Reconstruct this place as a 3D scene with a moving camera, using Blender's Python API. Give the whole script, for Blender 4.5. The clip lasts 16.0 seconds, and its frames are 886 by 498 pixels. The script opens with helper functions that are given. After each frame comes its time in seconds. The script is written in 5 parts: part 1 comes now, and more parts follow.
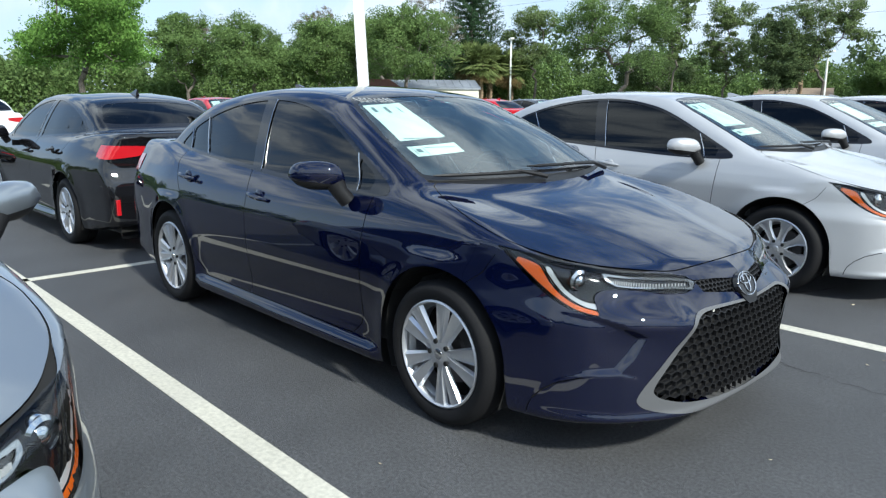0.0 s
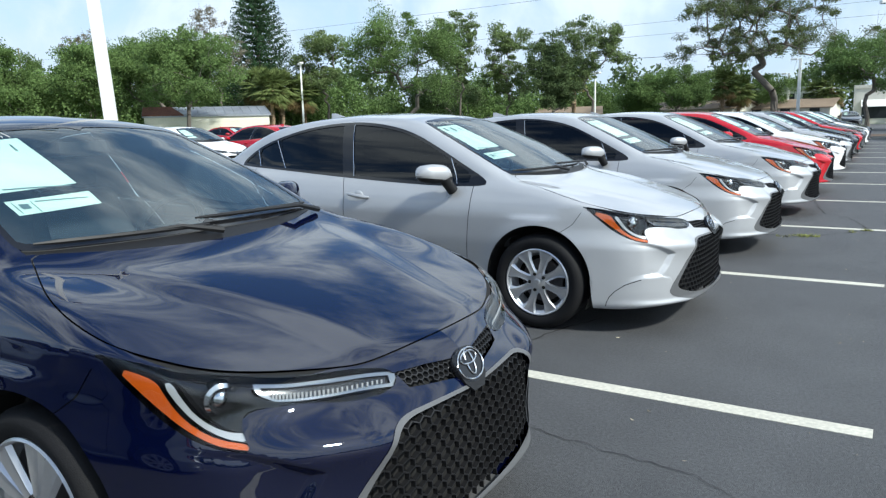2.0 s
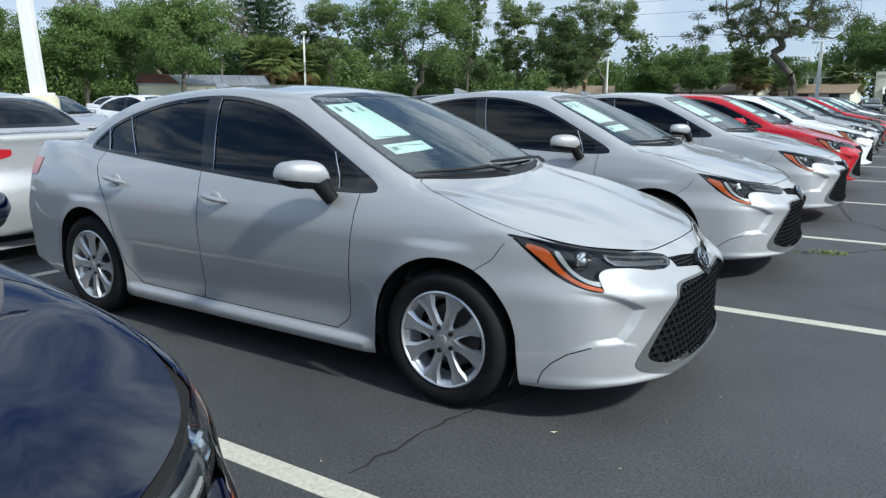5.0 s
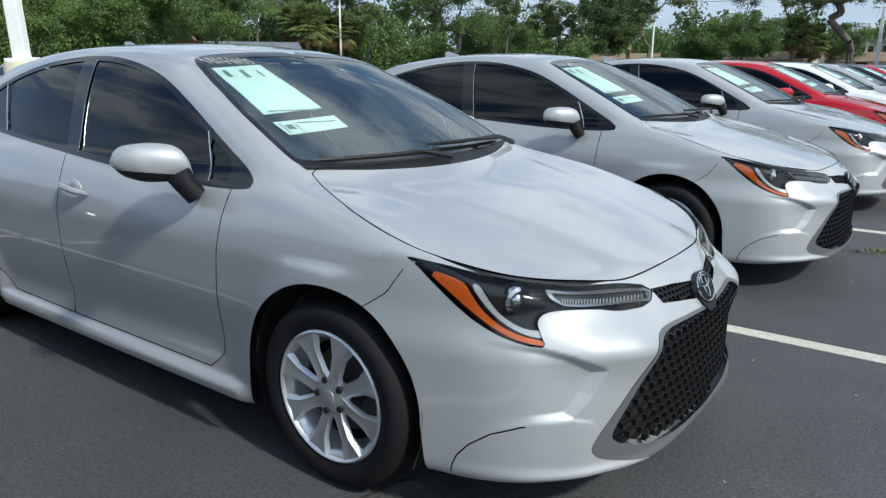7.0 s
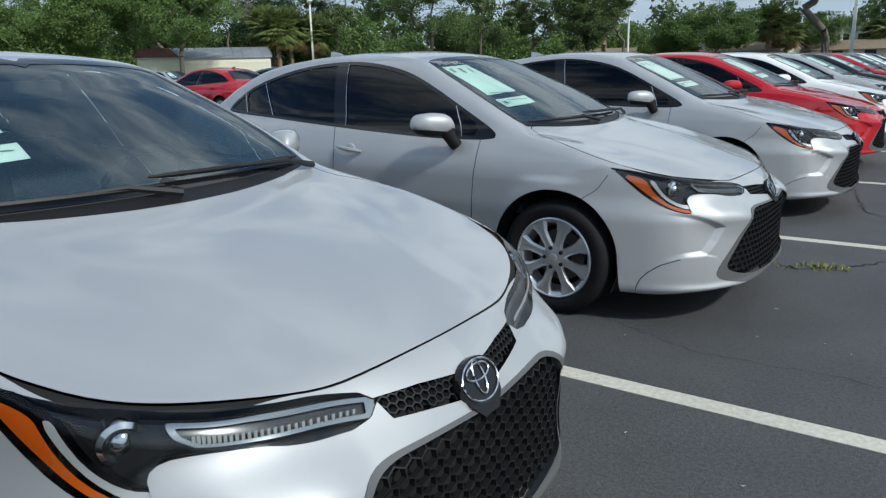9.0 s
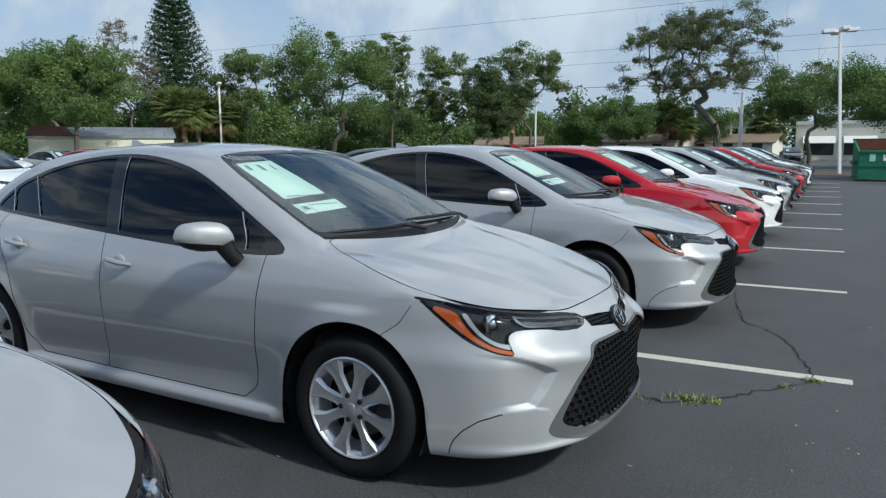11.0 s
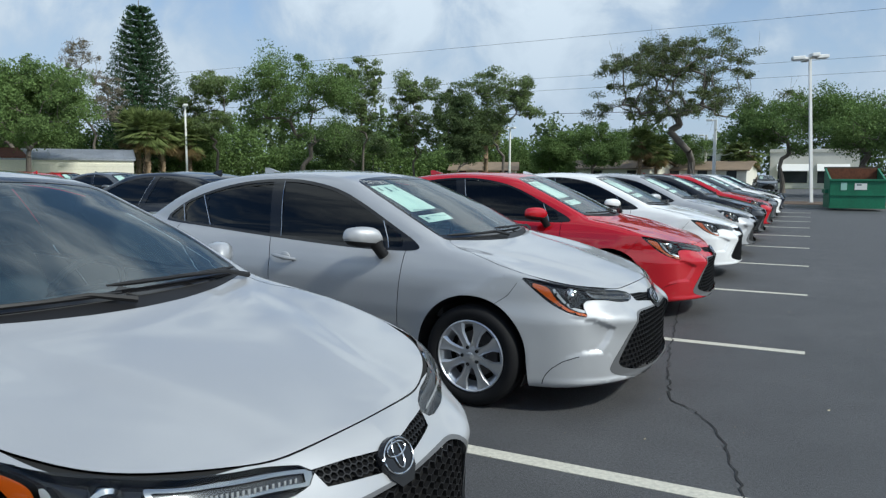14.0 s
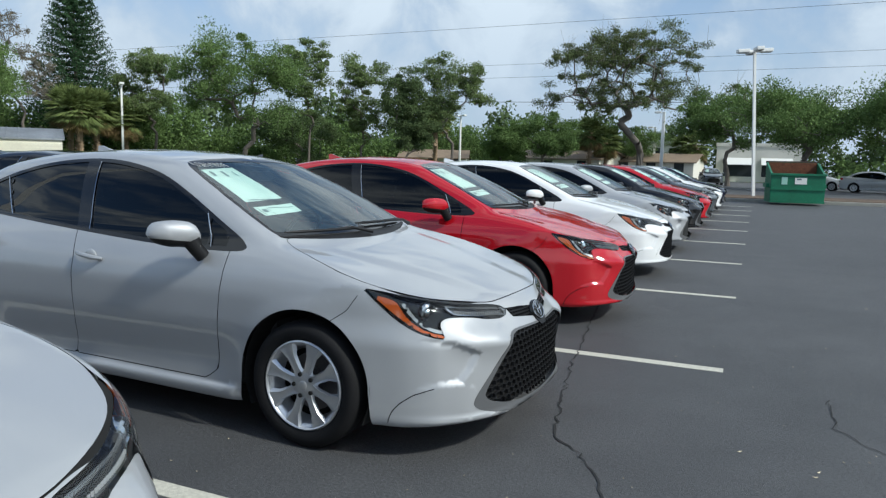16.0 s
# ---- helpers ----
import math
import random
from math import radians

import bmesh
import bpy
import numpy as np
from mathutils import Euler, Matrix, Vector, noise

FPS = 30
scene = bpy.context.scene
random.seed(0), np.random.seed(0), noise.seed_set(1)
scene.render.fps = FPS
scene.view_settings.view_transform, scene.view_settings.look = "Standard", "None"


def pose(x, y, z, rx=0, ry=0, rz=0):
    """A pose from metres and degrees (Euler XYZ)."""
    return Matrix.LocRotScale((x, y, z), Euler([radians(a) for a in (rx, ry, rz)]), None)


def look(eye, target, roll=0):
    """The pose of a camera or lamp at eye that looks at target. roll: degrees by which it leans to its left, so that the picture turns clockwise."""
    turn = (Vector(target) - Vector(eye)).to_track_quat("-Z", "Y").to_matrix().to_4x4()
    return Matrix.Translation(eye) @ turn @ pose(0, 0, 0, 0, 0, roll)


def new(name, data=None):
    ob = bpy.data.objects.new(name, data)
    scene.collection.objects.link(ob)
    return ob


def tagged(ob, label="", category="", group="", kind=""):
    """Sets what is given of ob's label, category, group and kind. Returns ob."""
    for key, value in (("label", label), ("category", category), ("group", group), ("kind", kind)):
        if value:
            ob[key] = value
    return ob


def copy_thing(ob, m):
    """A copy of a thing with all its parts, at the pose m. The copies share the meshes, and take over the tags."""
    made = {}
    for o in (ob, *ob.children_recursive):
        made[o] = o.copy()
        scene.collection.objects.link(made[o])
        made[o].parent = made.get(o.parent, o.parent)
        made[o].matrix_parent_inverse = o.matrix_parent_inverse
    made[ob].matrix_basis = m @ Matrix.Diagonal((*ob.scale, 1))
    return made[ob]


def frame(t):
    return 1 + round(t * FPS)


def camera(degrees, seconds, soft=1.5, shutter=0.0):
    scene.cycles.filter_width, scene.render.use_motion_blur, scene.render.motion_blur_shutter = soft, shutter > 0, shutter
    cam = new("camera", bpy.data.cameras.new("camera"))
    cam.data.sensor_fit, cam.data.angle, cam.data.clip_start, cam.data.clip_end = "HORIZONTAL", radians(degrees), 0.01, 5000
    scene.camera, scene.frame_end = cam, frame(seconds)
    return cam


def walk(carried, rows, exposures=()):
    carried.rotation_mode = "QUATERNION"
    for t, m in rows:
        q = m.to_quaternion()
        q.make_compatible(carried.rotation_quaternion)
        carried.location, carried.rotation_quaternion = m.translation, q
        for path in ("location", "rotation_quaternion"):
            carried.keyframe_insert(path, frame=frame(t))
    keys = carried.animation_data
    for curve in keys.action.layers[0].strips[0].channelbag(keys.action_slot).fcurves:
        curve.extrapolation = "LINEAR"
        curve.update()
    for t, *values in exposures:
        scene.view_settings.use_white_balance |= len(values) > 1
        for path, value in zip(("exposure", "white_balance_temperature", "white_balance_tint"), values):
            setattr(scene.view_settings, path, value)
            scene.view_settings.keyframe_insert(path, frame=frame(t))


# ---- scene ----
def cam_rows(rows):
    return [(t, look(e, g, r)) for t, e, g, r in rows]


cam = camera(62.81, 16.0, 1.3)
PATH = [
    (0.0, (2.146, -2.829, 1.363), (0.711, -1.494, 0.963), 0.13),
    (0.5, (2.167, -2.595, 1.362), (0.795, -1.196, 0.962), -0.22),
    (1.0, (2.093, -2.336, 1.355), (0.839, -0.833, 0.946), -1.34),
    (1.5, (2.007, -2.098, 1.386), (0.905, -0.471, 1.011), -2.43),
    (2.0, (1.957, -1.835, 1.369), (0.916, -0.163, 1.026), -1.48),
    (2.5, (1.918, -1.566, 1.353), (0.908, 0.129, 1.031), 0.49),
    (3.0, (1.822, -1.319, 1.385), (0.830, 0.391, 1.086), -0.63),
    (3.5, (1.758, -1.071, 1.387), (0.805, 0.660, 1.081), -1.53),
    (4.0, (1.753, -0.773, 1.389), (0.792, 0.946, 1.044), -0.74),
    (6.5, (1.563, 0.693, 1.350), (0.403, 2.254, 0.886), -0.15),
    (7.0, (1.562, 0.934, 1.350), (0.425, 2.505, 0.861), 0.28),
    (7.5, (1.594, 1.210, 1.350), (0.408, 2.751, 0.883), 0.87),
    (8.0, (1.643, 1.488, 1.335), (0.522, 3.075, 0.863), 0.35),
    (8.5, (1.667, 1.776, 1.349), (0.634, 3.421, 0.870), -0.40),
    (9.0, (1.737, 2.002, 1.346), (0.625, 3.591, 0.857), -1.40),
    (9.5, (1.804, 2.243, 1.342), (0.679, 3.823, 0.854), -1.73),
    (10.0, (1.770, 2.511, 1.365), (0.727, 4.171, 0.975), -1.02),
    (12.5, (1.887, 3.848, 1.420), (0.976, 5.612, 1.181), -0.06),
    (13.0, (1.913, 4.110, 1.405), (0.962, 5.852, 1.152), 0.11),
    (13.5, (1.896, 4.392, 1.416), (0.933, 6.129, 1.180), -0.64),
    (14.0, (1.945, 4.636, 1.425), (1.046, 6.411, 1.220), 0.21),
    (14.5, (2.026, 4.889, 1.424), (1.149, 6.675, 1.218), 2.26),
    (15.0, (2.026, 5.180, 1.410), (1.159, 6.967, 1.178), 1.38),
    (15.5, (2.043, 5.414, 1.428), (1.235, 7.228, 1.186), 0.27),
    (16.0, (2.092, 5.711, 1.412), (1.309, 7.536, 1.175), 1.33),
]
walk(cam, cam_rows(PATH), [(t, v, 6020, 3) for t, v in ((0.0, 0.60), (1.5, 0.56), (3.5, 0.27), (4.2, 0.20), (6.5, 0.16), (8.0, -0.04), (9.0, -0.16), (10.0, -0.16), (12.5, -0.14), (16.0, -0.02))])

# ---- sky and sun ----
world = bpy.data.worlds.new("sky")
scene.world = world
world.use_nodes = True
wt = world.node_tree
wn = {n: wt.nodes.new("ShaderNode" + t) for n, t in dict(
    sky="TexSky", co="TexCoord", sep="SeparateXYZ", hi="Math", dx="Math", dy="Math", com="CombineXYZ", n1="TexNoise", n2="TexNoise",
    add="Math", rampc="ValToRGB", rampv="ValToRGB", mix="MixRGB", gain="MixRGB", haze="ValToRGB", mixh="MixRGB").items()}
wn["sky"].sky_type = "NISHITA"
wn["sky"].sun_disc = False
SUN = Vector((0.74, -0.12, 0.66)).normalized()
wn["sky"].sun_elevation = math.asin(SUN.z)
wn["sky"].sun_rotation = math.atan2(SUN.x, SUN.y)
wl = wt.links.new
wl(wn["co"].outputs["Generated"], wn["sep"].inputs[0])
wn["hi"].operation, wn["hi"].inputs[1].default_value = "MAXIMUM", 0.30
wl(wn["sep"].outputs[2], wn["hi"].inputs[0])
for k, i in (("dx", 0), ("dy", 1)):
    wn[k].operation = "DIVIDE"
    wl(wn["sep"].outputs[i], wn[k].inputs[0])
    wl(wn["hi"].outputs[0], wn[k].inputs[1])
    wl(wn[k].outputs[0], wn["com"].inputs[i])
wn["up"] = wt.nodes.new("ShaderNodeMath")
wn["up"].operation, wn["up"].inputs[1].default_value = "MULTIPLY", 3.4
wl(wn["sep"].outputs[2], wn["up"].inputs[0])
wl(wn["up"].outputs[0], wn["com"].inputs[2])
for k, s, d in (("n1", 1.7, 8), ("n2", 0.45, 5)):
    wn[k].inputs["Scale"].default_value, wn[k].inputs["Detail"].default_value = s, d
    wn[k].inputs["Roughness"].default_value = 0.58
    wl(wn["com"].outputs[0], wn[k].inputs["Vector"])
wn["n1"].inputs["Distortion"].default_value = 0.35
wn["add"].operation = "MULTIPLY_ADD"
wl(wn["n2"].outputs[0], wn["add"].inputs[0])
wn["add"].inputs[1].default_value = 0.7
wl(wn["n1"].outputs[0], wn["add"].inputs[2])
e = wn["rampc"].color_ramp.elements
e[0].position, e[1].position = 0.72, 0.91
e[0].color, e[1].color = (0, 0, 0, 1), (1, 1, 1, 1)
e = wn["rampv"].color_ramp.elements
e[0].position, e[1].position = 0.78, 1.10
e[0].color, e[1].color = (5.0, 5.6, 6.6, 1), (9.4, 9.8, 10.3, 1)
wl(wn["add"].outputs[0], wn["rampc"].inputs[0])
wl(wn["add"].outputs[0], wn["rampv"].inputs[0])
wl(wn["rampc"].outputs[0], wn["mix"].inputs[0])
wn["gain"].blend_type, wn["gain"].inputs[0].default_value = "MULTIPLY", 1
wn["gain"].inputs[2].default_value = (1.0, 1.15, 1.35, 1)
wl(wn["sky"].outputs[0], wn["gain"].inputs[1])
wl(wn["gain"].outputs[0], wn["mix"].inputs[1])
wl(wn["rampv"].outputs[0], wn["mix"].inputs[2])
e = wn["haze"].color_ramp.elements
e[0].position, e[1].position = 0.04, 0.42
e[0].color, e[1].color = (0.86, 0.86, 0.86, 1), (0, 0, 0, 1)
wl(wn["sep"].outputs[2], wn["haze"].inputs[0])
wl(wn["haze"].outputs[0], wn["mixh"].inputs[0])
wl(wn["mix"].outputs[0], wn["mixh"].inputs[1])
wn["mixh"].inputs[2].default_value = (4.85, 5.6, 6.75, 1)
wl(wn["mixh"].outputs[0], wt.nodes["Background"].inputs[0])
wt.nodes["Background"].inputs[1].default_value = 0.105

sun = new("sun", bpy.data.lights.new("sun", "SUN"))
sun.data.energy, sun.data.angle, sun.data.color = 3.8, radians(4), (1, 0.935, 0.84)
sun.matrix_world = look(SUN * 50, (0, 0, 0))


# ---- materials ----
def material(name, color, rough=0.5, metal=0.0, **more):
    m = bpy.data.materials.new(name)
    m.use_nodes = True
    b = m.node_tree.nodes["Principled BSDF"]
    b.inputs["Base Color"].default_value = (*color, 1)
    b.inputs["Roughness"].default_value, b.inputs["Metallic"].default_value = rough, metal
    for k, v in more.items():
        b.inputs[k.replace("_", " ")].default_value = v
    return m


def mottled(m, scales, amounts, bump=0.0, bump_scale=None, rough=0.0, island=False):
    """Noise at several scales over the colour, and a fine relief."""
    t = m.node_tree
    b = t.nodes["Principled BSDF"]
    co = t.nodes.new("ShaderNodeTexCoord")
    last = None
    base = tuple(b.inputs["Base Color"].default_value)
    for s, a in zip(scales, amounts):
        n = t.nodes.new("ShaderNodeTexNoise")
        n.inputs["Scale"].default_value, n.inputs["Detail"].default_value = s, 6
        t.links.new(co.outputs["Object"], n.inputs["Vector"])
        r = t.nodes.new("ShaderNodeMapRange")
        r.inputs["From Min"].default_value, r.inputs["From Max"].default_value = 0.3, 0.7
        r.inputs["To Min"].default_value, r.inputs["To Max"].default_value = 1 - a, 1 + a
        t.links.new(n.outputs[0], r.inputs[0])
        mul = t.nodes.new("ShaderNodeMixRGB")
        mul.blend_type = "MULTIPLY"
        mul.inputs[0].default_value = 1
        if last:
            t.links.new(last, mul.inputs[1])
        else:
            mul.inputs[1].default_value = base
        t.links.new(r.outputs[0], mul.inputs[2])
        last = mul.outputs[0]
        if rough and s == scales[0]:
            rr = t.nodes.new("ShaderNodeMapRange")
            v = b.inputs["Roughness"].default_value
            rr.inputs["To Min"].default_value, rr.inputs["To Max"].default_value = v - rough, v + rough
            t.links.new(n.outputs[0], rr.inputs[0])
            t.links.new(rr.outputs[0], b.inputs["Roughness"])
    if island:
        g = t.nodes.new("ShaderNodeNewGeometry")
        r = t.nodes.new("ShaderNodeMapRange")
        r.inputs["To Min"].default_value, r.inputs["To Max"].default_value = 1 - island, 1 + island
        t.links.new(g.outputs["Random Per Island"], r.inputs[0])
        mul = t.nodes.new("ShaderNodeMixRGB")
        mul.blend_type = "MULTIPLY"
        mul.inputs[0].default_value = 1
        t.links.new(last, mul.inputs[1])
        t.links.new(r.outputs[0], mul.inputs[2])
        last = mul.outputs[0]
    t.links.new(last, b.inputs["Base Color"])
    if bump:
        n = t.nodes.new("ShaderNodeTexNoise")
        n.inputs["Scale"].default_value, n.inputs["Detail"].default_value = bump_scale or scales[-1], 4
        t.links.new(co.outputs["Object"], n.inputs["Vector"])
        u = t.nodes.new("ShaderNodeBump")
        u.inputs["Strength"].default_value, u.inputs["Distance"].default_value = bump, 0.01
        t.links.new(n.outputs[0], u.inputs["Height"])
        t.links.new(u.outputs[0], b.inputs["Normal"])
    return m


def paint(name, color, metal, rough, coat=1.0):
    m = material(name, color, rough, metal, Coat_Weight=coat, Coat_Roughness=0.02, Coat_IOR=1.5 if metal > 0.3 else 1.68, Specular_IOR_Level=0.5 if metal > 0.3 else 0.0)
    return mottled(m, (2.0, 900.0), (0.03, 0.10 * metal))


def pane(name, tint, ior=1.5, veil=0.0):
    """Thin glass: tinted see-through, gloss by Fresnel. veil: share of pale blue painted-in glare."""
    m = bpy.data.materials.new(name)
    m.use_nodes = True
    t = m.node_tree
    t.nodes.clear()
    out, mix = t.nodes.new("ShaderNodeOutputMaterial"), t.nodes.new("ShaderNodeMixShader")
    tr, gl, fr = t.nodes.new("ShaderNodeBsdfTransparent"), t.nodes.new("ShaderNodeBsdfGlossy"), t.nodes.new("ShaderNodeFresnel")
    tr.inputs[0].default_value = (*tint, 1)
    gl.inputs["Roughness"].default_value = 0.01
    fr.inputs[0].default_value = ior
    t.links.new(fr.outputs[0], mix.inputs[0])
    t.links.new(tr.outputs[0], mix.inputs[1])
    t.links.new(gl.outputs[0], mix.inputs[2])
    last = mix
    # a bluish diffuse share stands in for sky glare veiling the glass
    if veil:
        last, di = t.nodes.new("ShaderNodeMixShader"), t.nodes.new("ShaderNodeBsdfDiffuse")
        di.inputs[0].default_value = (0.36, 0.60, 0.70, 1)
        last.inputs[0].default_value = veil
        t.links.new(mix.outputs[0], last.inputs[1])
        t.links.new(di.outputs[0], last.inputs[2])
    t.links.new(last.outputs[0], out.inputs[0])
    return m


PAINT = {
    "blue": paint("deep_blue_paint", (0.0012, 0.0026, 0.017), 0.0, 0.4),
    "silver": paint("silver_paint", (0.425, 0.434, 0.448), 0.38, 0.52),
    "white": paint("white_paint", (0.78, 0.79, 0.79), 0.0, 0.35),
    "red": paint("red_paint", (0.42, 0.006, 0.014), 0.0, 0.4),
    "black": paint("black_paint", (0.006, 0.006, 0.007), 0.0, 0.4),
    "blue_grey": paint("blue_grey_paint", (0.26, 0.29, 0.32), 0.7, 0.36),
    "grey": paint("grey_paint", (0.10, 0.11, 0.12), 0.6, 0.35),
}
M_TRIM = material("black_plastic", (0.010, 0.010, 0.011), 0.5, Specular_IOR_Level=0.35)
M_GLOSSBLACK = material("gloss_black", (0.008, 0.008, 0.009), 0.12)
M_GAP = material("gap_and_shade", (0.006, 0.006, 0.006), 0.9)
M_WINDSCREEN = pane("windscreen_glass", (0.55, 0.78, 0.86), 2.3, 0.032)
M_TINT = pane("tinted_glass", (0.035, 0.04, 0.042), 1.5)
M_CLEAR = pane("clear_lens", (0.93, 0.95, 0.95), 1.45)
M_TYRE = mottled(material("tyre_rubber", (0.009, 0.009, 0.010), 0.75, Specular_IOR_Level=0.25), (9, 120), (0.15, 0.15), 0.15, 200)
M_ALLOY = mottled(material("wheel_silver", (0.62, 0.63, 0.65), 0.34, 0.8), (30,), (0.04,))
M_CHROME = material("chrome", (0.62, 0.63, 0.65), 0.12, 1.0)
M_DISC = material("brake_disc", (0.16, 0.15, 0.15), 0.45, 0.7)
M_AMBER = material("amber_lens", (0.52, 0.10, 0.008), 0.15, Coat_Weight=1.0, Coat_Roughness=0.03)
M_LAMPWHITE = material("lamp_white", (0.52, 0.54, 0.56), 0.22, 0.4)
M_BOWL = material("lamp_bowl", (0.07, 0.072, 0.076), 0.2, 0.7)
M_DRL = material("day_lamp_lens", (0.40, 0.42, 0.44), 0.16, 0.85)
M_REFLECTOR = material("lamp_reflector", (0.62, 0.64, 0.66), 0.12, 1.0)
M_REDLAMP = material("red_lens", (0.45, 0.010, 0.016), 0.1, Coat_Weight=1.0, Coat_Roughness=0.03)
M_SEAT = mottled(material("dark_cloth", (0.035, 0.036, 0.04), 0.9), (40, 300), (0.15, 0.2), 0.3, 400)
M_DASH = mottled(material("dash_plastic", (0.06, 0.062, 0.066), 0.7), (60,), (0.08,), 0.2, 300)
M_PAPER = mottled(material("price_sheet_paper", (0.76, 0.79, 0.70), 0.6), (7,), (0.03,))
M_INK = material("printed_ink", (0.16, 0.20, 0.20), 0.7)
M_MARK = material("white_marker", (0.75, 0.76, 0.74), 0.8)

# ---- car body as a smooth implicit shape (x forward from the front axle, a = |y|, z up) ----
def curve(xs, ys):
    """A smooth monotone-friendly curve through a few points."""
    xs, ys = np.array(xs, float), np.array(ys, float)
    d = np.diff(ys) / np.diff(xs)
    m = np.empty_like(ys)
    m[0], m[-1] = d[0], d[-1]
    same = d[:-1] * d[1:] > 0
    m[1:-1] = np.where(same, 2 * d[:-1] * d[1:] / np.where(same, d[:-1] + d[1:], 1), 0)

    def at(x):
        x = np.clip(x, xs[0], xs[-1])
        i = np.clip(np.searchsorted(xs, x) - 1, 0, len(xs) - 2)
        h = xs[i + 1] - xs[i]
        t = (x - xs[i]) / h
        return ((1 + 2 * t) * (1 - t) ** 2 * ys[i] + t * (1 - t) ** 2 * h * m[i]
                + t * t * (3 - 2 * t) * ys[i + 1] + t * t * (t - 1) * h * m[i + 1])
    return at


def smax(p, q, r):
    h = np.clip(0.5 + 0.5 * (p - q) / r, 0, 1)
    return q + (p - q) * h + r * h * (1 - h)


def smin(p, q, r):
    return -smax(-p, -q, r)


def ramp(x, lo, hi):
    t = np.clip((x - lo) / (hi - lo), 0, 1)
    return t * t * (3 - 2 * t)


deck_line = curve([-3.72, -3.62, -3.4, -3.1, -2.6, -1.0, -0.42, -0.2, 0.1, 0.4, 0.65, 0.8, 0.88, 0.95],
                  [0.99, 1.075, 1.085, 1.075, 1.03, 1.0, 0.985, 0.965, 0.915, 0.845, 0.775, 0.725, 0.69, 0.63])
side_line = curve([0.10, 0.2, 0.3, 0.45, 0.6, 0.72, 0.82, 0.9, 0.98, 1.1],
                  [0.80, 0.855, 0.868, 0.872, 0.884, 0.882, 0.862, 0.825, 0.775, 0.70])
plan_line = curve([-3.75, -3.5, -3.2, -2.7, -2.0, -1.0, -0.3, 0.1, 0.4, 0.7, 1.0],
                  [0.83, 0.90, 0.95, 0.995, 1.0, 1.0, 0.998, 0.99, 0.965, 0.91, 0.82])
nose_high = curve([0, 0.15, 0.3, 0.5, 0.67, 0.76, 0.82, 0.9], [0.895, 0.87, 0.83, 0.765, 0.67, 0.56, 0.38, 0.0])
nose_low = curve([0, 0.2, 0.4, 0.6, 0.72, 0.79, 0.84, 0.9], [0.928, 0.922, 0.897, 0.80, 0.685, 0.56, 0.40, 0.1])
nose_fall = curve([0.1, 0.18, 0.26, 0.4, 0.55, 0.66, 0.72, 0.8], [0.06, 0.015, 0.0, 0.0, 0.005, 0.015, 0.045, 0.11])
tail_line = curve([0.15, 0.3, 0.5, 0.62, 0.8, 1.0, 1.1], [-3.60, -3.66, -3.69, -3.68, -3.62, -3.63, -3.66])
roof_line = curve([-4.4, -3.6, -3.3, -3.1, -2.85, -2.6, -2.4, -2.1, -1.8, -1.5, -1.25, -1.08, -0.8, -0.5, -0.2, 0.2, 1.2],
                  [0.3, 0.88, 1.04, 1.145, 1.275, 1.375, 1.415, 1.445, 1.457, 1.452, 1.436, 1.41, 1.305, 1.168, 1.02, 0.81, 0.3])
house_side = curve([0.85, 0.95, 1.05, 1.15, 1.25, 1.35, 1.45], [0.80, 0.775, 0.742, 0.70, 0.652, 0.592, 0.51])
house_plan = curve([-3.4, -3.0, -2.5, -2.0, -1.2, -0.8, -0.3, 0.1], [0.80, 0.88, 0.955, 0.99, 1.0, 0.995, 0.975, 0.95])
FANG = [(0.775, 0.612), (0.70, 0.594), (0.656, 0.573), (0.577, 0.524), (0.610, 0.453), (0.652, 0.392), (0.729, 0.386), (0.777, 0.369), (0.80, 0.33), (1.2, 0.33), (1.2, 0.612)]
WING = [(0.60, 0.375), (0.652, 0.390), (0.729, 0.386), (0.777, 0.369), (0.798, 0.338), (0.815, 0.276), (0.83, 0.10), (0.52, 0.10), (0.56, 0.30)]


def polygon_distance(pts, u, v):
    """Signed distance to a closed outline, below zero inside it."""
    best = np.full(u.shape, 1e9)
    inside = np.zeros(u.shape, bool)
    for (ax, ay), (bx, by) in zip(pts, pts[1:] + pts[:1]):
        ex, ey = bx - ax, by - ay
        t = np.clip(((u - ax) * ex + (v - ay) * ey) / (ex * ex + ey * ey), 0, 1)
        best = np.minimum(best, (u - ax - t * ex) ** 2 + (v - ay - t * ey) ** 2)
        if ay != by:
            inside ^= ((ay > v) != (by > v)) & (u < ax + (v - ay) * ex / ey)
    return np.where(inside, -1, 1) * np.sqrt(best)


def line_distance(pts, u, v):
    best = np.full(u.shape, 1e9)
    for (ax, ay), (bx, by) in zip(pts, pts[1:]):
        ex, ey = bx - ax, by - ay
        t = np.clip(((u - ax) * ex + (v - ay) * ey) / (ex * ex + ey * ey), 0, 1)
        best = np.minimum(best, (u - ax - t * ex) ** 2 + (v - ay - t * ey) ** 2)
    return np.sqrt(best)


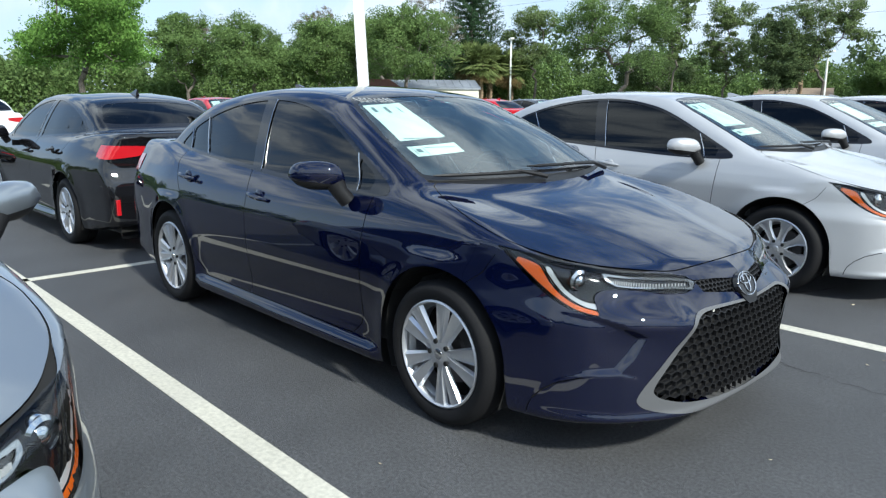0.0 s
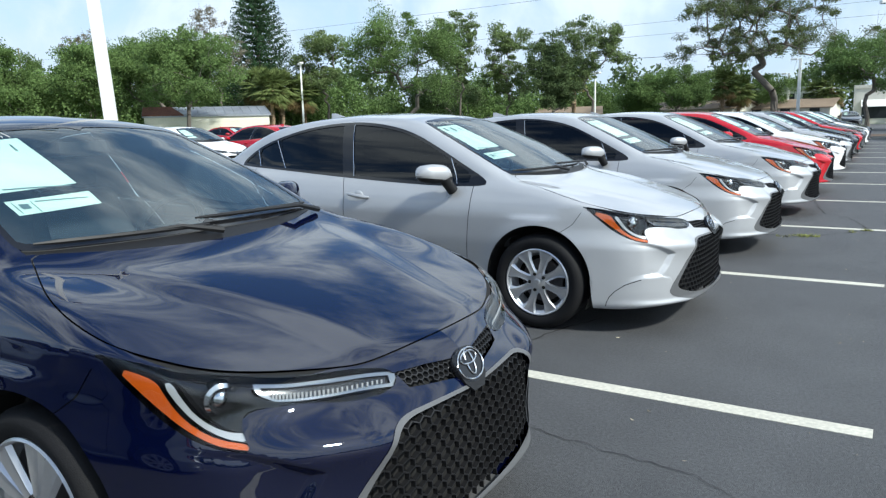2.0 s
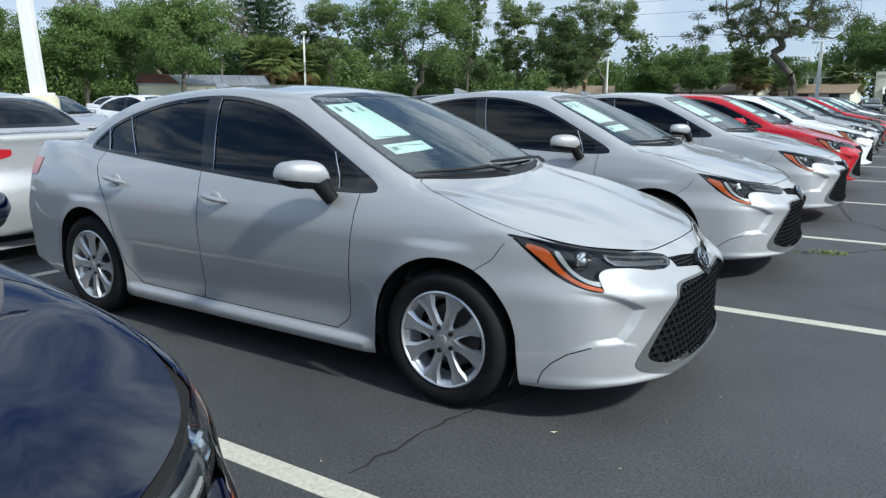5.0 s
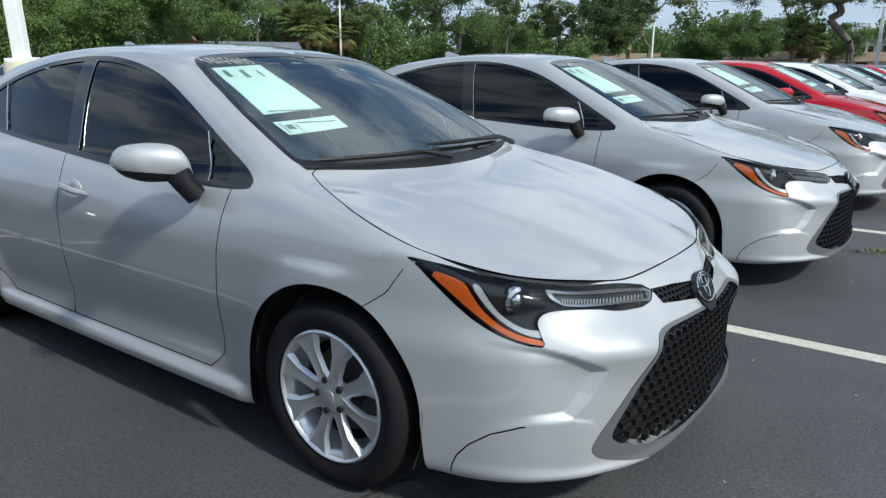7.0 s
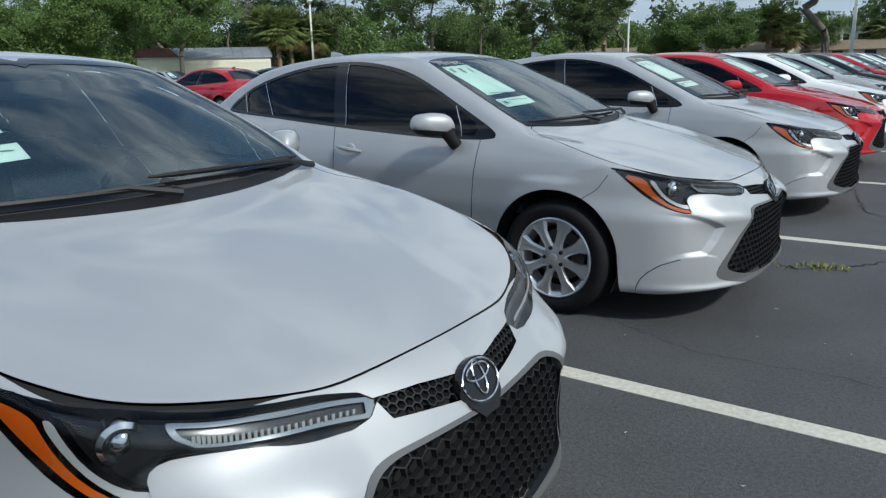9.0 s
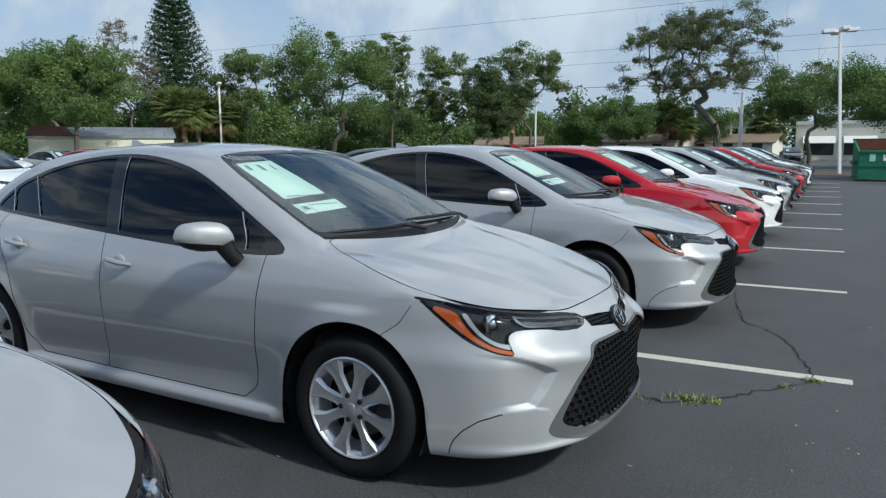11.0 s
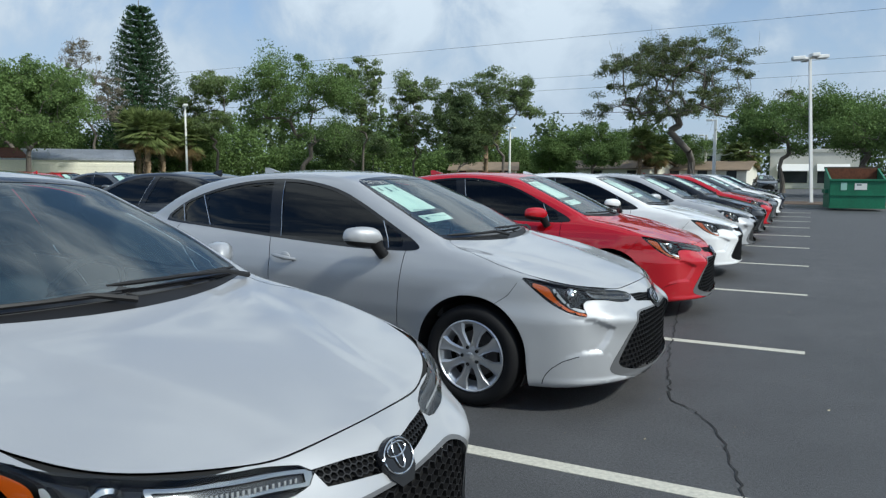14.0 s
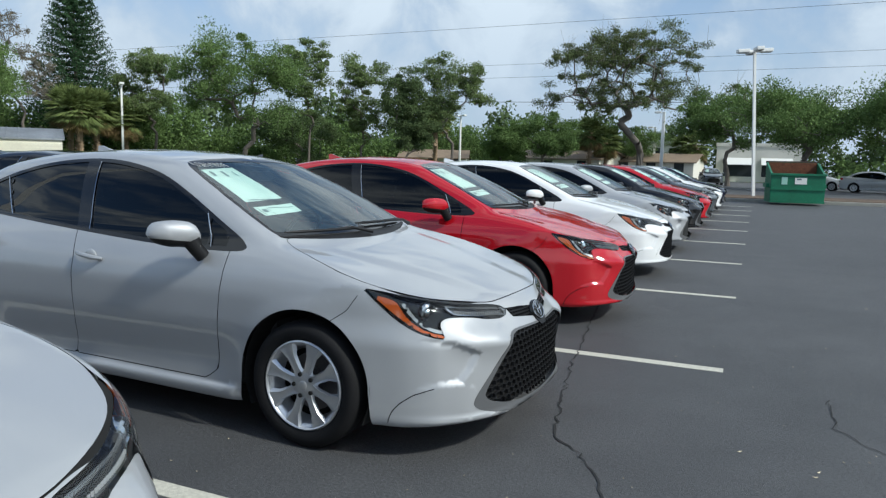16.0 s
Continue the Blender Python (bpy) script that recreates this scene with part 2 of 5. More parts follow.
def body_shape(x, y, z):
    a = np.abs(y)
    # flanks, with a waist above the sill and flares at the wheels
    doors = ramp(x, -2.45, -2.2) * (1 - ramp(x, -0.55, -0.35))
    side = side_line(z) * plan_line(x)
    side = side - 0.022 * doors * np.exp(-((z - 0.38 - 0.03 * x) / 0.1) ** 2)
    sill = ramp(x, -2.38, -2.25) * (1 - ramp(x, -0.45, -0.36))
    side = side + 0.034 * sill * (1 - ramp(z, 0.215, 0.262))
    for ax in (0.0, -2.7):
        r = np.hypot(x - ax, z - 0.32)
        side = side + 0.014 * np.exp(-((r - 0.36) / 0.06) ** 2) * (z < 0.75)
    # nose
    k = ramp(z, 0.545, 0.70)
    nose = nose_high(a) * k + nose_low(a) * (1 - k) - nose_fall(z) * (1 - 0.6 * ramp(a, 0.3, 0.6) * ramp(z, 0.6, 0.7))
    fang = polygon_distance(FANG, a, z)
    nose = nose - 0.026 * ramp(-fang, -0.005, 0.017) * (1 - ramp(a, 0.64, 0.81)) * (1 - 0.3 * ramp(-z, -0.5, -0.34))
    wing = polygon_distance(WING, a, z)
    nose = nose + 0.006 * ramp(-wing, -0.003, 0.012) * ramp(a, 0.56, 0.66) * ramp(z, 0.17, 0.30)
    blade = np.exp(-((z - 0.575 + 0.10 * a) / 0.05) ** 2) * (1 - ramp(a, 0.45, 0.66))
    nose = nose + 0.010 * blade + 0.030 * np.exp(-((z - 0.595) / 0.058) ** 2) * ramp(a, 0.34, 0.50) * (1 - ramp(a, 0.585, 0.71))
    lip = np.exp(-((z - 0.19 - 0.02 * a) / 0.025) ** 2)
    nose = nose + 0.022 * lip
    top = deck_line(x + 0.10 * a * a) - 0.012 * (a / 0.78) ** 2
    # the hood's raised middle
    ridge = 0.30 + 0.28 * ramp(-x, -0.75, 0.35)
    top = top + 0.008 * ramp(ridge - a, -0.08, 0.08) * ramp(x, -0.35, -0.1)
    top = top + 0.014 * ramp(a, 0.50, 0.76) * (1 - ramp(x, 0.05, 0.42)) * ramp(x, -0.7, -0.3)
    low = smax(a - side, z - top, 0.06)
    low = smax(low, (x - nose) * 0.8, 0.045)
    tail = tail_line(z) + 0.28 * np.clip(a - 0.25, 0, 1) ** 2
    low = smax(low, (tail - x), 0.05)
    low = smax(low, 0.165 + 0.03 * ramp(x, 0.35, 0.9) + 0.08 * ramp(-x, 3.0, 3.6) - z, 0.03)
    bow = np.where(x > -1.6, 0.19, -0.12) * a * a
    roof = roof_line(x + bow * ramp(np.abs(x + 1.6), 0.1, 0.9)) - 0.04 * (a / 0.56) ** 2 * (1 - 0.6 * ramp(np.abs(x + 1.75), 0.6, 1.2))
    house = smax(a - house_side(z) * house_plan(x), (z - roof) * 0.9, 0.06)
    house = np.maximum(house, np.maximum(x - 0.25, -3.5 - x))
    return smin(low, house, 0.035)


def shape_normal(p, e=0.002):
    g = [body_shape(*(p + np.eye(3)[i] * e).T) - body_shape(*(p - np.eye(3)[i] * e).T) for i in range(3)]
    g = np.stack(g, 1)
    return g / np.maximum(np.linalg.norm(g, axis=1, keepdims=True), 1e-9)


def settle(p, rounds=4, e=0.002):
    """Bring points onto the surface."""
    p = p.copy()
    for _ in range(rounds):
        g = np.stack([body_shape(*(p + np.eye(3)[i] * e).T) - body_shape(*(p - np.eye(3)[i] * e).T) for i in range(3)], 1) / (2 * e)
        s = body_shape(*p.T) / np.maximum((g * g).sum(1), 0.15)
        p -= np.clip(s, -0.03, 0.03)[:, None] * g
    return p

# ---- mesh tools ----
def surface_net(h, lo, hi):
    """Triangles of the body's left half, with normals."""
    ax = [np.arange(lo[i], hi[i] + h, h) for i in range(3)]
    n = [len(v) for v in ax]
    g = np.empty(n)
    for i in range(0, n[0], 24):
        X, Y, Z = np.meshgrid(ax[0][i:i + 24], ax[1], ax[2], indexing="ij")
        g[i:i + 24] = body_shape(X, Y, Z)
    s = g < 0
    c = [s[i:n[0] - 1 + i, j:n[1] - 1 + j, k:n[2] - 1 + k] for i in (0, 1) for j in (0, 1) for k in (0, 1)]
    total = sum(v.astype(int) for v in c)
    cells = np.argwhere((total > 0) & (total < 8))
    index = -np.ones((n[0] - 1, n[1] - 1, n[2] - 1), int)
    index[tuple(cells.T)] = np.arange(len(cells))
    acc, cnt = np.zeros((len(cells), 3)), np.zeros(len(cells))
    corner = [(i, j, k) for i in (0, 1) for j in (0, 1) for k in (0, 1)]
    for p in corner:
        for d in range(3):
            if p[d]:
                continue
            q = tuple(v + (m == d) for m, v in enumerate(p))
            v0, v1 = g[tuple((cells + p).T)], g[tuple((cells + q).T)]
            hit = (v0 < 0) != (v1 < 0)
            t = np.where(hit, v0 / np.where(hit, v0 - v1, 1), 0)
            acc += hit[:, None] * (np.array(p) + t[:, None] * np.eye(3)[d])
            cnt += hit
    V = np.array(lo) + (cells + acc / np.maximum(cnt, 1)[:, None]) * h
    quads = []
    for d in range(3):
        u, v = (d + 1) % 3, (d + 2) % 3
        a = np.moveaxis(s, (d, u, v), (0, 1, 2))
        idx = np.moveaxis(index, (d, u, v), (0, 1, 2))
        e = np.argwhere(a[:-1, 1:-1, 1:-1] != a[1:, 1:-1, 1:-1])
        i, j, k = e[:, 0], e[:, 1] + 1, e[:, 2] + 1
        q = np.stack([idx[i, j - 1, k - 1], idx[i, j, k - 1], idx[i, j, k], idx[i, j - 1, k]], 1)
        flip = ~a[i, j, k]
        q[flip] = q[flip][:, ::-1]
        quads.append(q)
    Q = np.concatenate(quads)
    V = settle(V, 5)
    T = np.concatenate([Q[:, [0, 1, 2]], Q[:, [0, 2, 3]]])
    return V, shape_normal(V), T


class Skin:
    """A cut-out sheet of the body's surface."""

    def __init__(self, V, N, T):
        self.V, self.N, self.T = V, N, T

    def split(self, f):
        """Cut along f = 0: the sheet where f < 0, and the rest."""
        g = f(self.V)
        g = np.where(np.abs(g) < 1e-6, 1e-6, g)
        neg = g < 0
        m = neg[self.T].sum(1)
        parts = {0: [self.T[m == 0]], 1: [self.T[m == 3]]}
        edges, tris = [], []
        mixed = self.T[(m == 1) | (m == 2)]
        mm = m[(m == 1) | (m == 2)]
        if len(mixed):
            lone = np.where(mm[:, None] == 1, neg[mixed], ~neg[mixed]).argmax(1)
            r = np.arange(len(mixed))
            A, B, C = mixed[r, lone], mixed[r, (lone + 1) % 3], mixed[r, (lone + 2) % 3]
            pair = np.sort(np.concatenate([np.stack([A, B], 1), np.stack([A, C], 1)]), 1)
            uniq, inv = np.unique(pair, axis=0, return_inverse=True)
            inv = inv.reshape(-1)
            t = (g[uniq[:, 0]] / (g[uniq[:, 0]] - g[uniq[:, 1]]))[:, None]
            base = len(self.V)
            V = np.concatenate([self.V, self.V[uniq[:, 0]] * (1 - t) + self.V[uniq[:, 1]] * t])
            N = np.concatenate([self.N, self.N[uniq[:, 0]] * (1 - t) + self.N[uniq[:, 1]] * t])
            AB, AC = base + inv[:len(mixed)], base + inv[len(mixed):]
            for want in (1, 2):
                k = mm == want
                solo, other = (1, 0) if want == 1 else (0, 1)
                parts[solo].append(np.stack([A, AB, AC], 1)[k])
                parts[other] += [np.stack([AB, B, C], 1)[k], np.stack([AB, C, AC], 1)[k]]
        else:
            V, N = self.V, self.N
        inside, outside = (Skin(V, N, np.concatenate(parts[i])).clean() for i in (1, 0))
        return inside, outside

    def refined(self, where):
        """Four triangles for each one whose corners all lie there, settled on the surface again."""
        k = where(self.V)[self.T].all(1)
        t = self.T[k]
        pair = np.sort(np.concatenate([t[:, [0, 1]], t[:, [1, 2]], t[:, [2, 0]]]), 1)
        uniq, inv = np.unique(pair, axis=0, return_inverse=True)
        inv = inv.reshape(3, -1) + len(self.V)
        mid = settle((self.V[uniq[:, 0]] + self.V[uniq[:, 1]]) / 2, 3)
        a, b, c = inv
        T = np.concatenate([self.T[~k], np.stack([t[:, 0], a, c], 1), np.stack([a, t[:, 1], b], 1), np.stack([c, b, t[:, 2]], 1), np.stack([a, b, c], 1)])
        return Skin(np.concatenate([self.V, mid]), np.concatenate([self.N, shape_normal(mid)]), T)

    def clean(self):
        used, inv = np.unique(self.T, return_inverse=True)
        return Skin(self.V[used], self.N[used], inv.reshape(-1, 3)) if len(self.T) else Skin(np.zeros((0, 3)), np.zeros((0, 3)), self.T)

    def move(self, d):
        return Skin(self.V + self.N * d, self.N, self.T)

    def mirror(self):
        f = np.array([1, -1, 1])
        return Skin(self.V * f, self.N * f, self.T[:, ::-1])

    def plus(self, o):
        return Skin(np.concatenate([self.V, o.V]), np.concatenate([self.N, o.N]), np.concatenate([self.T, o.T + len(self.V)]))

    def both(self):
        return self.plus(self.mirror())

    def mesh(self, name):
        me = bpy.data.meshes.new(name)
        me.from_pydata(self.V.tolist(), [], self.T.tolist())
        me.shade_smooth()
        me.normals_split_custom_set_from_vertices((self.N / np.maximum(np.linalg.norm(self.N, axis=1, keepdims=True), 1e-9)).tolist())
        return me


def put(name, me, mat, parent, label="", place=None):
    me.materials.append(mat)
    ob = new(name, me)
    ob.parent = parent
    if place is not None:
        ob.matrix_basis = place
    return tagged(ob, label) if label else ob


def part(name, bm, mat, parent, label="", place=None, smooth=False, bevel=0.0):
    if bevel:
        bmesh.ops.bevel(bm, geom=list(bm.edges), offset=bevel, segments=2, affect="EDGES", profile=0.6)
    bmesh.ops.recalc_face_normals(bm, faces=bm.faces)
    me = bpy.data.meshes.new(name)
    bm.to_mesh(me)
    bm.free()
    if smooth:
        me.shade_smooth()
        me.set_sharp_from_angle(angle=radians(40))
    return put(name, me, mat, parent, label, place)


def solid(pts_a, pts_b, bm=None):
    """A closed loop of points joined to a second one, with caps."""
    bm = bm or bmesh.new()
    a, b = [bm.verts.new(p) for p in pts_a], [bm.verts.new(p) for p in pts_b]
    n = len(a)
    for i in range(n):
        bm.faces.new((a[i], a[(i + 1) % n], b[(i + 1) % n], b[i]))
    bm.faces.new(a[::-1])
    bm.faces.new(b)
    return bm


def block(lo, hi, bm=None):
    (x0, y0, z0), (x1, y1, z1) = lo, hi
    return solid([(x0, y0, z0), (x1, y0, z0), (x1, y1, z0), (x0, y1, z0)], [(x0, y0, z1), (x1, y0, z1), (x1, y1, z1), (x0, y1, z1)], bm)


def lathe(profile, steps, bm=None, axis="y"):
    """Turn a profile of (radius, height) round the y axis (wheels) or z."""
    bm = bm or bmesh.new()
    rings = []
    for i in range(steps):
        c, s = math.cos(2 * math.pi * i / steps), math.sin(2 * math.pi * i / steps)
        rings.append([bm.verts.new((r * c, h, r * s) if axis == "y" else (r * c, r * s, h)) for r, h in profile])
    for i in range(steps):
        p, q = rings[i], rings[(i + 1) % steps]
        for k in range(len(profile) - 1):
            bm.faces.new((p[k], p[k + 1], q[k + 1], q[k]))
    return bm


def tube(path, radii, sides=8, bm=None):
    bm = bm or bmesh.new()
    rings = []
    path = [Vector(p) for p in path]
    for i, p in enumerate(path):
        d = (path[min(i + 1, len(path) - 1)] - path[max(i - 1, 0)]).normalized()
        m = d.to_track_quat("Z", "Y").to_matrix()
        r = radii[i] if isinstance(radii, (list, tuple)) else radii
        rings.append([bm.verts.new(p + m @ Vector((r * math.cos(2 * math.pi * k / sides), r * math.sin(2 * math.pi * k / sides), 0))) for k in range(sides)])
    for a, b in zip(rings, rings[1:]):
        for k in range(sides):
            bm.faces.new((a[k], a[(k + 1) % sides], b[(k + 1) % sides], b[k]))
    bm.faces.new(rings[0][::-1])
    bm.faces.new(rings[-1])
    return bm


# ---- outlines on the car's surface ----
SIDE_GLASS = [(-2.93, 1.055), (-2.72, 1.195), (-2.5, 1.275), (-2.22, 1.345), (-1.95, 1.38), (-1.7, 1.39), (-1.5, 1.378), (-1.3, 1.348), (-1.12, 1.305), (-0.91, 1.22),
              (-0.63, 1.082), (-0.39, 0.958), (-0.42, 0.938), (-0.55, 0.93), (-0.905, 0.930), (-1.63, 0.968), (-2.35, 1.015), (-2.8, 1.038)]
FRONT_DOOR = [(-0.50, 0.95), (-0.50, 0.80), (-0.52, 0.55), (-0.545, 0.32), (-0.62, 0.262), (-1.62, 0.262), (-1.60, 0.54), (-1.615, 0.83), (-1.68, 1.0), (-1.0, 0.99)]
REAR_DOOR = [(-1.62, 0.262), (-1.60, 0.54), (-1.615, 0.83), (-1.68, 1.0), (-2.3, 1.06), (-2.70, 1.06), (-2.66, 0.95), (-2.47, 0.755), (-2.36, 0.48), (-2.31, 0.36), (-2.2, 0.266)]
HOOD = [(-0.105, -0.1), (-0.108, 0.08), (-0.125, 0.22), (-0.172, 0.396), (-0.235, 0.54), (-0.285, 0.64), (-0.215, 0.665), (-0.094, 0.72), (0.01, 0.762), (0.12, 0.788), (0.22, 0.795), (0.31, 0.79), (0.40, 0.765),
        (0.54, 0.70), (0.64, 0.595), (0.722, 0.45), (0.775, 0.28), (0.792, 0.12), (0.797, -0.1)]
COWL = [(-0.6, -0.1), (-0.6, 0.652), (-0.285, 0.652), (-0.235, 0.54), (-0.172, 0.396), (-0.125, 0.22), (-0.108, 0.08), (-0.105, -0.1)]
HEADLIGHT = [(0.285, 0.828), (0.35, 0.818), (0.41, 0.811), (0.54, 0.783), (0.64, 0.759), (0.727, 0.733), (0.815, 0.694), (0.835, 0.648), (0.79, 0.662), (0.75, 0.679),
             (0.70, 0.689), (0.665, 0.688), (0.652, 0.667), (0.668, 0.632), (0.692, 0.596), (0.640, 0.604), (0.562, 0.632), (0.477, 0.68), (0.386, 0.755), (0.33, 0.803)]
AMBER = [(0.350, 0.796), (0.436, 0.779), (0.472, 0.763), (0.487, 0.740), (0.520, 0.695), (0.567, 0.655), (0.618, 0.629), (0.684, 0.612), (0.686, 0.600), (0.655, 0.606), (0.610, 0.618), (0.552, 0.648), (0.496, 0.685), (0.434, 0.732)]
WHITE_L = [(0.484, 0.764), (0.506, 0.766), (0.533, 0.727), (0.560, 0.690), (0.597, 0.661), (0.635, 0.643), (0.664, 0.640), (0.676, 0.618), (0.628, 0.631), (0.578, 0.659), (0.536, 0.697)]
DRL = [(0.645, 0.744), (0.725, 0.721), (0.808, 0.688), (0.832, 0.655), (0.785, 0.673), (0.72, 0.690), (0.693, 0.698), (0.668, 0.718)]
LOWER_GRILLE = [(-0.1, 0.582), (0.25, 0.590), (0.335, 0.585), (0.40, 0.555), (0.48, 0.44), (0.548, 0.33), (0.545, 0.30), (0.50, 0.275), (0.39, 0.248), (0.17, 0.226), (-0.1, 0.222)]
LOWER_TRIM = [(-0.1, 0.592), (0.25, 0.600), (0.345, 0.596), (0.415, 0.566), (0.497, 0.45), (0.572, 0.345), (0.602, 0.30), (0.606, 0.275), (0.57, 0.243), (0.45, 0.213), (0.2, 0.193), (-0.1, 0.19)]
UPPER_GRILLE = [(0.272, 0.688), (0.255, 0.645), (0.16, 0.634), (0.05, 0.620), (-0.1, 0.618), (-0.1, 0.672), (0.05, 0.673), (0.16, 0.684)]
WINDSCREEN = [(-0.1, 1.005), (0.25, 1.005), (0.45, 1.006), (0.62, 1.008), (0.662, 1.015), (0.652, 1.092), (0.632, 1.176), (0.582, 1.271), (0.535, 1.352), (0.51, 1.372), (0.45, 1.388), (0.25, 1.405), (-0.1, 1.412)]
REAR_GLASS = [(-0.1, 1.11), (0.4, 1.11), (0.60, 1.12), (0.57, 1.2), (0.50, 1.31), (0.44, 1.35), (0.2, 1.37), (-0.1, 1.375)]
TAIL_LIGHT = [(0.36, 0.955), (0.5, 0.965), (0.80, 0.97), (0.9, 0.94), (0.9, 0.86), (0.72, 0.85), (0.5, 0.87), (0.36, 0.905)]
BUMPER_SEAM = [(0.30, 0.80), (0.24, 0.71), (0.13, 0.635)]
# shade along the wing's upper edge, put in as a dark line
WING_SHADE_LINE = [(0.45, 0.17), (0.46, 0.22), (0.475, 0.255), (0.51, 0.295), (0.57, 0.338), (0.65, 0.368)]
SEAL = 0.022


def rounded(pts, times=2):
    """The same outline with its corners cut to a smooth curve."""
    for _ in range(times):
        pts = [(p[0] * (1 - u) + q[0] * u, p[1] * (1 - u) + q[1] * u) for p, q in zip(pts, pts[1:] + pts[:1]) for u in (0.25, 0.75)]
    return pts


HOOD, SIDE_GLASS, WINDSCREEN, LOWER_GRILLE, LOWER_TRIM = rounded(HOOD), rounded(SIDE_GLASS), rounded(WINDSCREEN), rounded(LOWER_GRILLE), rounded(LOWER_TRIM)
HEADLIGHT, AMBER, WHITE_L, DRL = rounded(HEADLIGHT, 1), rounded(AMBER, 1), rounded(WHITE_L, 1), DRL


def side_of(pts, grow=0.0):
    return lambda V: np.maximum(polygon_distance(pts, V[:, 0], V[:, 2]) - grow, 0.45 - V[:, 1])


def front_of(pts, grow=0.0, x0=0.0):
    return lambda V: np.maximum(polygon_distance(pts, V[:, 1], V[:, 2]) - grow, x0 - V[:, 0])


def lamp_of(pts, grow=0.0):
    return lambda V: np.maximum(polygon_distance(pts, V[:, 0], V[:, 2]) - grow, 0.22 - V[:, 1])


def rear_of(pts, grow=0.0, x0=-2.0):
    return lambda V: np.maximum(polygon_distance(pts, V[:, 1], V[:, 2]) - grow, V[:, 0] - x0)


def top_of(pts, grow=0.0):
    return lambda V: np.maximum(polygon_distance(pts, V[:, 0], V[:, 1]) - grow, 0.66 - V[:, 2])


def arches(V):
    g = np.full(len(V), 9.0)
    for ax, r in ((0.0, 0.362), (-2.7, 0.362)):
        d = np.hypot(V[:, 0] - ax, V[:, 2] - 0.335) - r
        d = np.where(V[:, 2] < 0.335, np.abs(V[:, 0] - ax) - r - 0.02 * (0.335 - V[:, 2]) / 0.2, d)
        g = np.minimum(g, d)
    return np.maximum(g, 0.4 - V[:, 1])


GAP = 0.0024


def cut_panel(skin, f, depth=0.007, wide=lambda V: 0):
    """A panel out of the sheet, with a dark recessed shut line round it."""
    inside, rest = skin.split(lambda V: f(V) + GAP)
    line, rest = rest.split(lambda V: f(V) - GAP - wide(V))
    return inside, line.move(-depth), rest


def draw_dark_line(skin, pts, close, box, w):
    """A narrow dark line, for a seam and for painted shade, in the side view, inside a box round it."""
    near, rest = skin.split(lambda V: np.maximum(polygon_distance(box, V[:, 0], V[:, 2]), 0.55 - V[:, 1]))
    f = lambda V: polygon_distance(pts + close, V[:, 0], V[:, 2])
    one, more = near.split(lambda V: f(V) + w)
    line, two = more.split(lambda V: f(V) - w)
    return line, rest.plus(one).plus(two)


